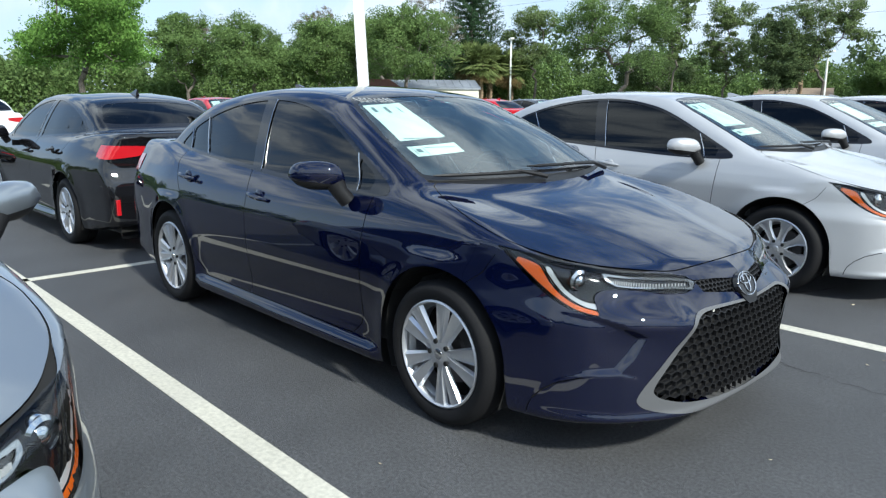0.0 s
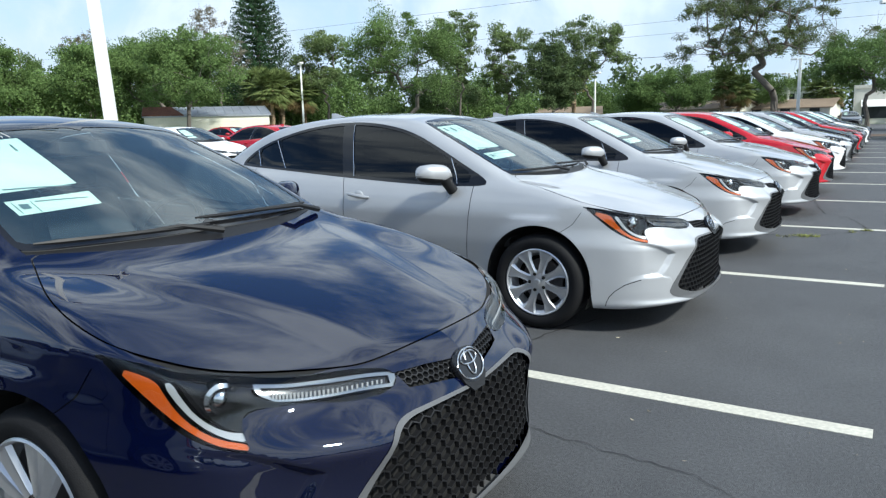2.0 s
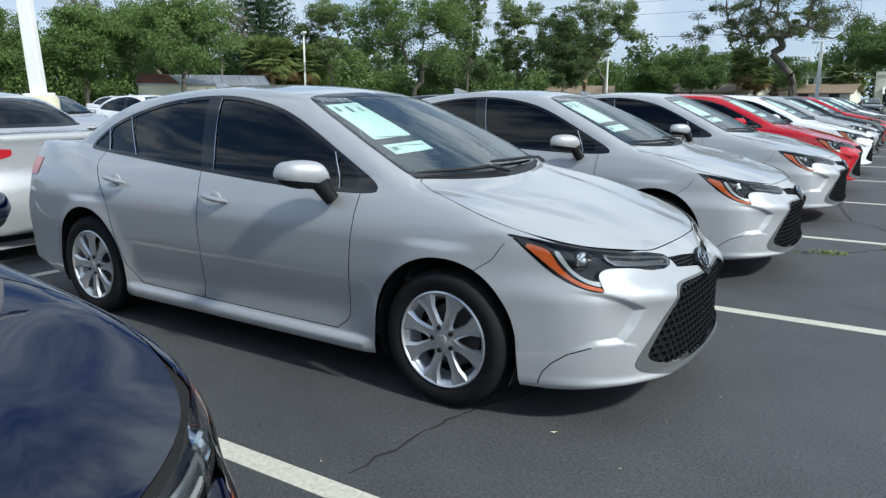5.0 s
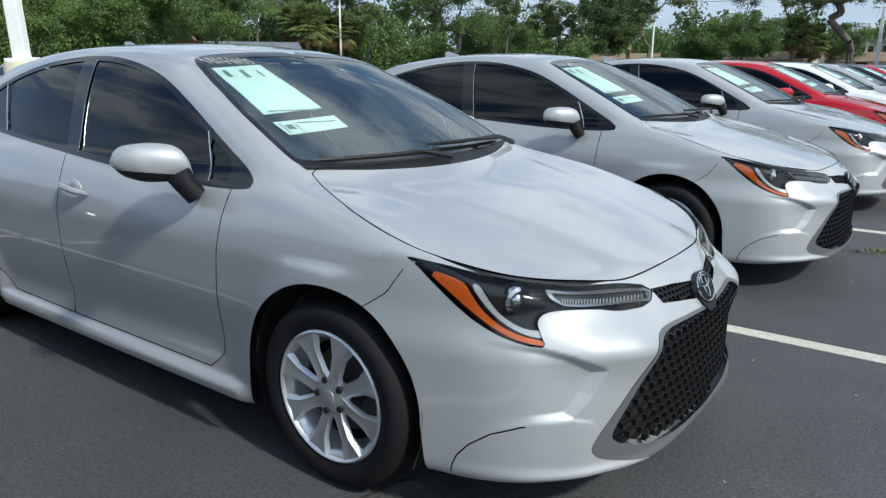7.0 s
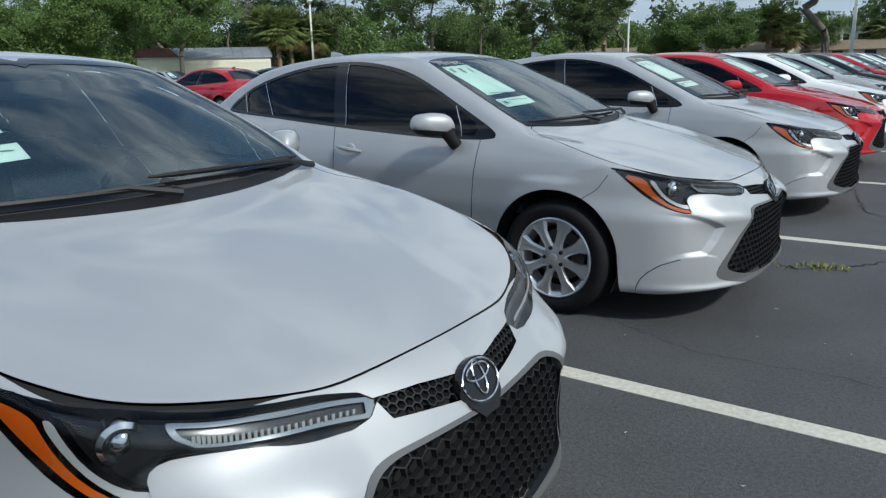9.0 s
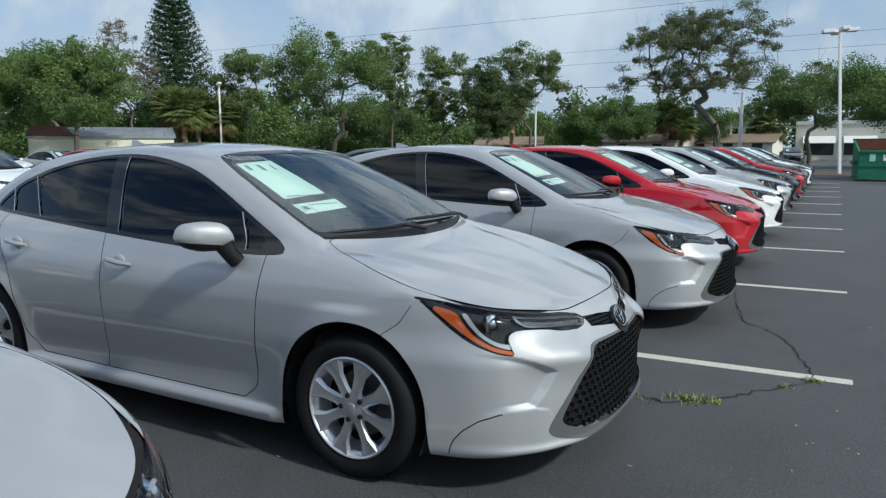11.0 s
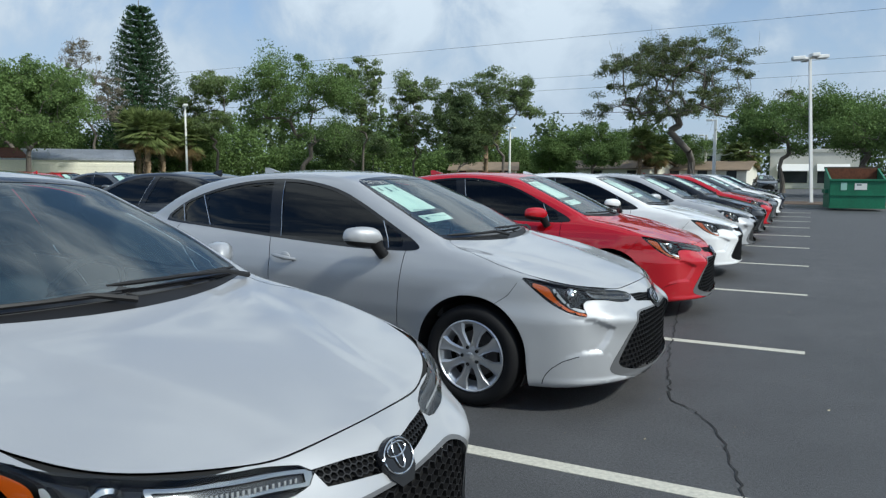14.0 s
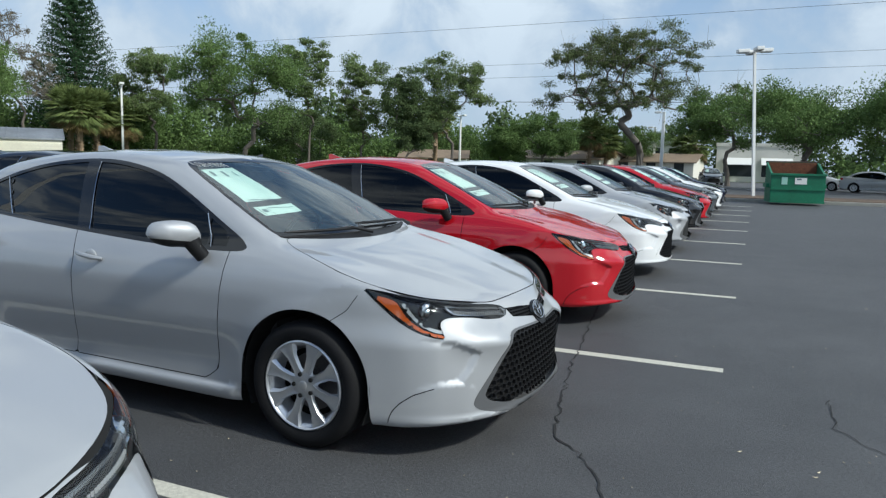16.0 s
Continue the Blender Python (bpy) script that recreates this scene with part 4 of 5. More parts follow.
        wip = part("wiper_blade", bm, M_TRIM, car, "black wiper blade", smooth=True)
        piv = (screen_at(yb, 1.0) + 0.03, yb + 0.03, 1.0)
        mid = pts[4]
        part("wiper_arm", tube([piv, (mid[0] + 0.03, (mid[1] + yb) / 2 + 0.03, (mid[2] + piv[2]) / 2 + 0.018), mid], [0.013, 0.009, 0.007], 6), M_TRIM, wip, "black wiper arm", smooth=True)
    # inside
    tub = bmesh.new()
    block((-2.95, -0.72, 0.22), (-0.30, 0.72, 0.36), tub)
    block((-3.3, -0.68, 0.36), (-2.62, 0.68, 1.02), tub)
    part("cabin_floor", tub, M_SEAT, car)
    dash = [(-0.28, 0.93), (-0.62, 0.965), (-0.78, 0.93), (-0.80, 0.72), (-0.62, 0.5), (-0.28, 0.5)]
    part("dashboard", solid([(x, -0.70, z) for x, z in dash], [(x, 0.70, z) for x, z in dash]), M_DASH, car, "dark dashboard", bevel=0.02, smooth=True)
    if detail:
        for x, y, w in ((-1.45, 0.36, 0.24), (-1.45, -0.36, 0.24), (-2.35, 0.0, 0.62)):
            seat(car, x, y, w)
        bm = bmesh.new()
        pts = [(0.0, 0.18 * math.cos(2 * math.pi * i / 24), 0.18 * math.sin(2 * math.pi * i / 24)) for i in range(25)]
        tube(pts, 0.015, 6, bm)
        block((-0.02, -0.16, -0.03), (0.01, 0.16, 0.03), bm)
        part("steering_wheel", bm, M_TRIM, car, "black steering wheel", pose(-0.92, 0.36, 0.90, 0, 25, 0), True)
    part("inner_mirror", block((-0.98, -0.11, 1.27), (-0.955, 0.11, 1.33)), M_TRIM, car, "black inside mirror", bevel=0.01, smooth=True)
    for x in (0.0, -2.7):
        for y in (-0.86, 0.86):
            wheel(car, x, y, style)
            s = 1 if y > 0 else -1
            well = [(0.372 * math.cos(math.pi * (i / 16 * 1.3 - 0.15)), 0.372 * math.sin(math.pi * (i / 16 * 1.3 - 0.15))) for i in range(17)]
            bm = bmesh.new()
            a = [bm.verts.new((x + p, s * 0.845, 0.335 + q)) for p, q in well]
            b = [bm.verts.new((x + p, s * 0.55, 0.335 + q)) for p, q in well]
            for i in range(16):
                bm.faces.new((a[i], a[i + 1], b[i + 1], b[i]))
            bm.faces.new(b)
            part("wheel_arch_liner", bm, M_GAP, car, "black wheel arch liner")
    under = block((-3.55, -0.66, 0.19), (0.72, 0.66, 0.24))
    part("underside", under, M_GAP, car)
    # price sheets behind the glass
    sheets = [((-0.493, 1.342), (-0.274, 1.356), (-0.285, 1.19), (-0.553, 1.174)), ((-0.558, 1.149), (-0.278, 1.163), (-0.285, 1.122), (-0.557, 1.107))]
    for c in sheets:
        sh = part("price_sheet", sheet_on_glass(c), M_PAPER, car, "pale green price sheet behind the glass")
        if detail:
            bm = bmesh.new()
            marks = ((0.12, 0.20, 0.06, 0.20), (0.42, 0.50, 0.05, 0.22), (0.74, 0.77, 0.06, 0.20), (0.10, 0.9, 0.93, 0.95)) if c is sheets[0] else ((0.10, 0.20, 0.25, 0.6), (0.30, 0.9, 0.1, 0.16), (0.05, 0.06, 0.1, 0.9), (0.25, 0.26, 0.1, 0.9))
            for u0, u1, v0, v1 in marks:
                q = [((1 - u) * ((1 - v) * c[0][0] + v * c[3][0]) + u * ((1 - v) * c[1][0] + v * c[2][0]), (1 - v) * c[0][1] + v * c[3][1]) for u, v in ((u0, v0), (u1, v0), (u1, v1), (u0, v1))]
                bm.faces.new([bm.verts.new((screen_at(*p) - 0.0025, p[0], p[1] - 0.0025)) for p in q])
            part("print", bm, M_INK, sh, "lines of small print")
    if detail:
        bm = bmesh.new()
        rnd = random.Random(9)
        for i in range(8):
            y = -0.49 + i * 0.025
            pts = [(screen_at(y + dy, 1.366 + dz) + 0.002, y + dy, 1.366 + dz) for dy, dz in ((0, rnd.uniform(-0.012, 0.012)), (0.006, 0.012), (0.014, rnd.uniform(-0.012, 0.01)), (0.016, -0.01))]
            tube(pts, 0.0010, 4, bm)
        part("marker_writing", bm, M_MARK, car, "white handwriting along the top of the glass")
    # rear: lip, antenna
    fin = solid([(-2.42, -0.02, 1.41), (-2.24, -0.012, 1.43), (-2.24, 0.012, 1.43), (-2.42, 0.02, 1.41)], [(-2.43, -0.004, 1.475), (-2.39, -0.004, 1.475), (-2.39, 0.004, 1.475), (-2.43, 0.004, 1.475)])
    part("roof_antenna", fin, P, car, "small fin antenna", smooth=True)
    return car


def side_at(x, z):
    lo, hi = 0.15, 1.0
    for _ in range(28):
        m = (lo + hi) / 2
        if body_shape(np.array([x]), np.array([m]), np.array([z]))[0] < 0:
            lo = m
        else:
            hi = m
    return (lo + hi) / 2


def nose_table():
    """The nose's x over a grid, for quick reading."""
    ys, zs = np.linspace(0, 0.66, 34), np.linspace(0.16, 0.74, 59)
    Y, Z = np.meshgrid(ys, zs, indexing="ij")
    lo, hi = np.full(Y.shape, 0.2), np.full(Y.shape, 1.05)
    for _ in range(26):
        m = (lo + hi) / 2
        inside = body_shape(m, Y, Z) < 0
        lo, hi = np.where(inside, m, lo), np.where(inside, hi, m)

    def at(y, z):
        u, v = min(abs(y) / 0.02, 32.999), min(max((z - 0.16) / 0.01, 0), 57.999)
        i, j = int(u), int(v)
        u, v = u - i, v - j
        return float((1 - u) * ((1 - v) * lo[i, j] + v * lo[i, j + 1]) + u * ((1 - v) * lo[i + 1, j] + v * lo[i + 1, j + 1]))
    return at


NOSE = nose_table()


def material_of(kind, color):
    return PAINT[color] if color in ("white",) else M_TRIMGREY


M_TRIMGREY = material("grey_plastic", (0.10, 0.102, 0.106), 0.45)
SKINS = {"near": car_skins(0.028), "mid": car_skins(0.035), "far": car_skins(0.06)}


def sedan(color, style, x, y, yaw, label, fine="mid", group="parked sedans"):
    key = (color, style, fine)
    if key not in CAR_LABELS:
        car = build_car("sedan", SKINS[fine], color, style, fine != "far")
        car.matrix_basis = pose(x, y, 0, 0, 0, yaw)
        CAR_LABELS[key] = car
    else:
        car = copy_thing(CAR_LABELS[key], pose(x, y, 0, 0, 0, yaw))
    return tagged(car, label, "car", group)



# ---- the row of cars ----
for color, x, y, yaw in (("silver", 0.015, 3.319, -0.53), ("silver", 0.055, 6.341, -1.4), ("silver", 0.16, 9.461, -2.4)):
    sedan(color, "cover", x, y, yaw, "metallic silver sedan with price sheets behind the windscreen", "near" if y < 7 else "mid")
sedan("blue_grey", "cover", 0.04, -3.19, 0.0, "pale blue-grey sedan beside the dark blue one")
sedan("blue", "alloy", 0, 0, 0, "glossy dark blue sedan with alloy wheels and price sheets", "near")
sedan("red", "cover", 0.135, 12.70, 0.8, "bright red sedan parked beside a silver one")
sedan("white", "cover", 0.16, 15.85, 0.3, "white sedan parked beside a red one")
ROW = (("silver", 19.0, "metallic silver sedan parked beside a white one"), ("black", 22.15, "black sedan parked beside a silver one"), ("red", 25.3, "bright red sedan parked beside a black one"),
       ("grey", 28.4, "dark grey sedan parked beside a red one"), ("white", 31.5, "white sedan near the end of the row"), ("blue", 34.6, "dark blue sedan at the end of the row"))
for color, y, lab in ROW:
    sedan(color, "cover", 0.15, y, 0.4, lab, "far")
BACK = (("silver", -8.15, 3.35, 180, "silver sedan backed up to another silver one"), ("black", -8.1, 0.1, 180, "black sedan with its red tail lamps towards the blue car"), ("black", -8.2, 12.7, 180, "black sedan backed up to a silver one"), ("grey", -8.15, 16.0, 180, "dark grey sedan backed up to the row"),
        ("silver", -15.2, 9.9, 0, "silver sedan across the aisle beside the light pole"), ("white", -15.3, 13.2, 1, "white sedan parked across the aisle"), ("red", -18.2, 16.6, 180, "red sedan across the aisle with its tail showing"),
        ("grey", -15.3, 19.8, 0, "dark grey sedan parked across the aisle"), ("white", -20.6, 1.0, 180, "white sedan across the aisle with its tail showing"), ("red", -15.2, 6.4, 0, "red sedan parked across the aisle"),
        ("black", -20.5, -2.3, 180, "black sedan parked across the aisle"), ("white", -30.5, 22.5, 0, "white sedan in the far row"), ("red", -30.5, 29.0, 0, "red sedan in the far row"), ("silver", -30.4, 25.7, 0, "silver sedan in the far row"),
        ("white", -31, 8.0, 0, "white sedan in the far row by the trees"), ("grey", -31, 14.5, 0, "grey sedan in the far row by the trees"),
        ("silver", 11.0, 63.0, -15, "silver sedan parked beyond the kerbed island"), ("white", 7.2, 66.0, -12, "white sedan parked beyond the kerbed island"), ("grey", -1.6, 74.5, -80, "dark grey sedan facing the car park entrance"), ("white", -5.2, 79.0, -30, "white sedan parked near the entrance"))
for color, x, y, yaw, lab in BACK:
    sedan(color, "cover", x, y, yaw, lab, "far")

# ---- ground ----
M_ASPHALT = mottled(material("asphalt", (0.071, 0.072, 0.075), 0.62), (0.35, 2.2, 70, 260), (0.20, 0.12, 0.38, 0.35), 0.8, 190, 0.10)
bm = bmesh.new()
bmesh.ops.create_grid(bm, x_segments=1, y_segments=1, size=900)
ground = tagged(part("ground", bm, M_ASPHALT, None), "dark grey worn asphalt of the car park", "ground", kind="structure")
M_LINE = mottled(material("line_paint", (0.54, 0.52, 0.44), 0.7), (1.5, 45), (0.07, 0.16), 0.3, 150)
M_GRASS = mottled(material("grass", (0.075, 0.11, 0.03), 0.9), (0.4, 9), (0.3, 0.35), 0.5, 30)
M_CONCRETE = mottled(material("concrete", (0.36, 0.34, 0.30), 0.85), (1.2, 40), (0.12, 0.12), 0.3, 80)
M_MULCH = mottled(material("mulch", (0.11, 0.075, 0.05), 0.95), (2, 30), (0.3, 0.5), 0.8, 40)


def strip(x0, y0, x1, y1, w, name, label):
    d = Vector((x1 - x0, y1 - y0, 0)).normalized()
    n = Vector((-d.y, d.x, 0)) * w / 2
    a, b = Vector((x0, y0, 0.003)), Vector((x1, y1, 0.003))
    bm = solid([a - n - Vector((0, 0, 0.01)), b - n - Vector((0, 0, 0.01)), b + n - Vector((0, 0, 0.01)), a + n - Vector((0, 0, 0.01))], [a - n, b - n, b + n, a + n])
    ob = part(name, bm, M_LINE, None)
    return tagged(ob, label, "parking line", "parking lines", "structure")


for i, y in enumerate((-4.72, -1.555, 1.62, 4.78, 7.95, 11.07, 14.25, 17.37, 20.55, 23.7, 26.77, 29.75, 32.6, 35.7)):
    strip(-9.3, y + 0.07, 1.96, y, 0.105, "parking_line", "white painted parking line on the asphalt")
strip(-4.02, -6.0, -4.02, 37.0, 0.10, "parking_line", "white painted line between the two rows")
for x0, x1 in ((-20.5, -14.0), (-35, -27)):
    for i in range(10):
        strip(x0, -4 + 3.15 * i, x1, -4 + 3.15 * i, 0.10, "parking_line", "white painted parking line on the asphalt")

M_CRACK = mottled(material("crack", (0.02, 0.02, 0.021), 0.95), (30,), (0.3,))
M_SEAL = mottled(material("scuffed_asphalt", (0.115, 0.115, 0.118), 0.75), (8, 60), (0.2, 0.3), 0.4, 120)
M_WEED = mottled(material("weed", (0.22, 0.24, 0.05), 0.8), (20,), (0.3,), island=0.4)


def crack(pts, width, seed):
    rnd = random.Random(seed)
    line = []
    for (ax, ay), (bx, by) in zip(pts, pts[1:]):
        n = max(2, int(math.hypot(bx - ax, by - ay) / 0.05))
        for i in range(n):
            u = i / n
            line.append((ax + (bx - ax) * u + rnd.uniform(-0.017, 0.017), ay + (by - ay) * u + rnd.uniform(-0.017, 0.017)))
    line.append(pts[-1])
    bm = bmesh.new()
    prev = None
    for i, (x, y) in enumerate(line):
        x1, y1 = line[min(i + 1, len(line) - 1)]
        x0, y0 = line[max(i - 1, 0)]
        d = Vector((x1 - x0, y1 - y0, 0)).normalized()
        w = width * rnd.uniform(0.25, 1.0)
        n = Vector((-d.y, d.x, 0)) * w
        a, b = bm.verts.new(Vector((x, y, 0.0045)) + n), bm.verts.new(Vector((x, y, 0.0045)) - n)
        if prev:
            bm.faces.new((prev[0], prev[1], b, a))
        prev = (a, b)
    ob = part("crack", bm, M_CRACK, ground, "jagged dark crack in the asphalt")
    return ob


for i, (pts, w) in enumerate(((((0.62, 13.4), (0.73, 12.68), (0.95, 10.79), (1.15, 9.59), (1.21, 9.3), (1.38, 9.15), (1.56, 8.79), (1.74, 8.02), (1.73, 7.83)), 0.008),
                              (((1.73, 7.83), (1.45, 7.49), (1.29, 7.27), (1.14, 7.17), (1.02, 7.07), (0.80, 7.15), (0.2, 7.0)), 0.009),
                              (((2.58, 10.66), (2.58, 10.13), (2.74, 9.85), (3.1, 9.6)), 0.005), (((0.06, 1.75), (0.08, 2.15), (0.12, 2.41), (0.3, 2.9)), 0.006),
                              (((0.5, 1.0), (0.79, 0.96), (1.04, 0.91), (1.31, 0.9), (1.44, 0.84), (1.61, 0.7), (1.84, 0.64), (2.4, 0.5)), 0.003),
                              (((0.2, 5.6), (0.9, 5.3), (1.5, 5.35), (2.6, 5.1)), 0.0022))):
    crack(pts, w, i)


def tuft(x, y, r, n, seed, label):
    rnd = random.Random(seed)
    bm = bmesh.new()
    for i in range(n):
        a, q = rnd.uniform(0, 6.28), rnd.uniform(0, 1) ** 0.7
        px, py = x + 2.2 * r * q * math.cos(a), y + 0.7 * r * q * math.sin(a)
        h, t = rnd.uniform(0.008, 0.035), rnd.uniform(0, 6.28)
        lean = Vector((math.cos(t), math.sin(t), 0)) * h * rnd.uniform(0.3, 1.6)
        sidev = Vector((-math.sin(t), math.cos(t), 0)) * 0.004
        b = Vector((px, py, 0))
        bm.faces.new([bm.verts.new(p) for p in (b - sidev, b + sidev, b + lean * 0.6 + sidev * 0.7 + Vector((0, 0, h * 0.8)), b + lean + Vector((0, 0, h)))])
    return tagged(part("weeds", bm, M_WEED, None), label, "weeds", kind="stuff")


tuft(1.16, 7.19, 0.075, 130, 1, "yellow-green weeds growing in an asphalt crack")
tuft(1.74, 7.86, 0.03, 50, 2, "small green weeds in a crack by the line")
tuft(1.0, 7.08, 0.10, 26, 3, "thin dry weeds in an asphalt crack")
tuft(1.6, 7.66, 0.04, 16, 5, "small weeds in an asphalt crack")

# small litter: dry leaf bits and pale stones
M_LEAFBIT = mottled(material("dry_leaf", (0.42, 0.36, 0.25), 0.8), (40,), (0.2,), island=0.5)
rnd = random.Random(11)
bm = bmesh.new()
for i in range(420):
    x, y = rnd.uniform(-0.6, 5.5), rnd.uniform(-3.5, 16)
    s, a = rnd.choice((0.004, 0.005, 0.006, 0.009)), rnd.uniform(0, 6.28)
    c, q = math.cos(a) * s, math.sin(a) * s
    bm.faces.new([bm.verts.new((x + u * c * 1.8 - v * q * 0.6, y + u * q * 1.8 + v * c * 0.6, 0.0045 + 0.004 * abs(u))) for u, v in ((-1, 0), (0, -1), (1, 0), (0, 1))])
tagged(part("litter", bm, M_LEAFBIT, None), "dry leaf bits and pale grit on the asphalt", "litter", kind="stuff")
part("fallen_leaf", solid([(1.66, 0.70, 0.004), (1.70, 0.69, 0.004), (1.69, 0.73, 0.004)], [(1.665, 0.702, 0.010), (1.705, 0.69, 0.022), (1.69, 0.735, 0.012)]), M_LEAFBIT, None)
tagged(bpy.data.objects["fallen_leaf"], "single dry tan leaf lying on the asphalt", "leaf")

bm = bmesh.new()
for poly in ([(-250, -200), (-37, -200), (-37, 40), (-30, 52), (-22, 66), (-16, 78), (-14, 300), (-250, 300)], [(-14, 92), (60, 92), (300, 300), (-14, 300)]):
    bm.faces.new([bm.verts.new((x, y, 0.006)) for x, y in poly])
tagged(part("lawn", bm, M_GRASS, None), "rough grass beyond the car park", "grass", kind="structure")

# kerbed island at the end of the row
isl = [(-0.2, 40.2), (30, 41.5), (30, 45.2), (-0.2, 44.6)]
bm = solid([(x, y, -0.05) for x, y in isl], [(x, y, 0.14) for x, y in isl])
tagged(part("kerb", bm, M_CONCRETE, None, bevel=0.02), "pale concrete kerb round a mulch island", "kerb", kind="structure")
isl = [(0.0, 40.4), (29.8, 41.7), (29.8, 45.0), (0.0, 44.4)]
bm = solid([(x, y, 0.1) for x, y in isl], [(x, y, 0.165) for x, y in isl])
tagged(part("mulch_bed", bm, M_MULCH, None), "brown mulch bed inside the kerb", "mulch", kind="structure")

# ---- light poles ----
M_POLE = mottled(material("pole_paint", (0.84, 0.84, 0.81), 0.45), (0.8, 20), (0.05, 0.05))
M_POLEGLASS = material("lamp_glass", (0.5, 0.52, 0.52), 0.3)


def light_pole(x, y, h, r, heads, turn, base=True, label="white steel light pole with flat lamp heads", lean=(0, 0)):
    p = new("light_pole", None)
    p.matrix_basis = pose(x, y, -0.03, lean[0], lean[1]) @ pose(0, 0, 0, 0, 0, turn)
    bm = bmesh.new()
    q = 0.8 * r
    solid([(-r, -r, 0), (r, -r, 0), (r, r, 0), (-r, r, 0)], [(-q, -q, h), (q, -q, h), (q, q, h), (-q, q, h)], bm)
    part("pole", bm, M_POLE, p, bevel=r * 0.15)
    if base:
        part("pole_base", lathe([(0.0, 1.42), (0.24, 1.42), (0.27, 1.38), (0.27, 0.0)], 20, axis="z"), mottled(material("cream_concrete", (0.62, 0.58, 0.44), 0.8), (3, 30), (0.08, 0.08)), p, "cream painted concrete base", smooth=True)
    part("base_plate", block((-1.8 * r, -1.8 * r, 1.42 if base else 0), (1.8 * r, 1.8 * r, 1.47 if base else 0.06)), M_POLE, p, bevel=0.01)
    for i in range(heads):
        a = 360 / heads * i
        m = pose(0, 0, 0, 0, 0, a)
        part("lamp_arm", tube([m @ Vector((0, 0, h - 0.12)), m @ Vector((0.35, 0, h - 0.08))], 0.04, 6), M_POLE, p, place=None)
        bm = bmesh.new()
        block((0.25, -0.17, h - 0.13), (0.80, 0.17, h + 0.03), bm)
        hd = part("lamp_head", bm, M_POLE, p, "flat box lamp head", m, bevel=0.03)
        part("lamp_glass", block((0.30, -0.13, h - 0.15), (0.75, 0.13, h - 0.125)), M_POLEGLASS, hd)
    return tagged(p, label, "light pole", "car park lights")


light_pole(-9.91, 6.29, 9.5, 0.10, 2, 40, True, "white square light pole on a cream concrete base", (1.6, -2.2))
light_pole(1.95, 43.2, 7.0, 0.07, 4, 20, False, "white light pole with four lamp heads behind the bin", (0, -3.2))
light_pole(-44.85, 49.5, 7.1, 0.09, 2, -40, False)
light_pole(-26.3, 75.7, 6.3, 0.09, 2, -30, False)
light_pole(-6.0, 74.0, 6.4, 0.15, 1, 180, False, "thick white light pole with one lamp head")
light_pole(-9.0, 92.0, 6.0, 0.14, 1, 180, False, "thick white light pole with one lamp head")

# ---- dumpster ----
M_GREEN = mottled(material("green_bin_paint", (0.012, 0.15, 0.075), 0.5), (1.5, 14), (0.18, 0.1))
M_RUST = mottled(material("rust", (0.14, 0.05, 0.025), 0.9), (4, 30), (0.3, 0.3))
M_SIGN = material("white_sign", (0.8, 0.8, 0.76), 0.5)
bin_ = new("dumpster", None)
bin_.matrix_basis = pose(3.5, 39.3, 0, 0, 0, 8)
bm = bmesh.new()
for lo, hi in (((-1.0, -0.75, 0.1), (1.0, -0.70, 1.25)), ((-1.0, 0.70, 0.1), (1.0, 0.75, 1.75)), ((-1.0, -0.70, 0.1), (1.0, 0.70, 0.16))):
    block(lo, hi, bm)
for s in (-1, 1):
    solid([(s * 0.95, -0.72, 0.1), (s * 0.95, 0.72, 0.1), (s * 0.95, 0.72, 1.75), (s * 0.95, -0.72, 1.25)], [(s * 1.02, -0.72, 0.1), (s * 1.02, 0.72, 0.1), (s * 1.02, 0.72, 1.75), (s * 1.02, -0.72, 1.25)], bm)
part("bin_body", bm, M_GREEN, bin_)
part("inner_wall", block((-0.94, 0.64, 0.9), (0.94, 0.69, 1.74)), M_RUST, bin_, "rusty brown inside wall")
part("rim", block((-1.05, -0.80, 1.2), (1.05, -0.74, 1.29)), M_GREEN, bin_, bevel=0.01)
part("back_lid", block((-1.03, 0.74, 1.70), (1.03, 0.86, 1.80)), material("lid_plastic", (0.05, 0.025, 0.02), 0.6), bin_, "dark brown folded lid", bevel=0.01)
for z in (0.1, 0.62):
    part("rib", block((-1.02, -0.79, z), (1.02, -0.75, z + 0.07)), M_GREEN, bin_)
for s in (-1, 1):
    part("fork_pocket", block((s * 1.02 if s > 0 else -1.14, -0.4, 0.7), (1.14 if s > 0 else -1.02, 0.4, 0.86)), M_GREEN, bin_, bevel=0.01)
sg = part("sign", block((-0.12, -0.765, 0.86), (0.32, -0.751, 1.12)), M_SIGN, bin_, "white label with a dark mark")
part("sign_mark", block((-0.05, -0.77, 1.03), (0.12, -0.766, 1.09)), M_INK, sg)
part("notice", block((-0.62, -0.765, 0.84), (-0.40, -0.751, 1.14)), material("pale_notice", (0.35, 0.6, 0.5), 0.5), bin_, "pale green notice")
tagged(bin_, "green steel dumpster with rusty inside and white label", "dumpster")

# ---- buildings ----
M_SIDING = mottled(material("cream_siding", (0.76, 0.73, 0.60), 0.7), (0.6, 12), (0.06, 0.06))
M_SIDINGGREY = mottled(material("grey_siding", (0.38, 0.39, 0.36), 0.7), (0.6, 12), (0.06, 0.06))
M_METALROOF = mottled(material("metal_roof", (0.34, 0.36, 0.39), 0.45, 0.5), (0.5, 6), (0.25, 0.15))
M_TANROOF = mottled(material("tan_shingle", (0.24, 0.18, 0.125), 0.9), (1, 20), (0.12, 0.2))
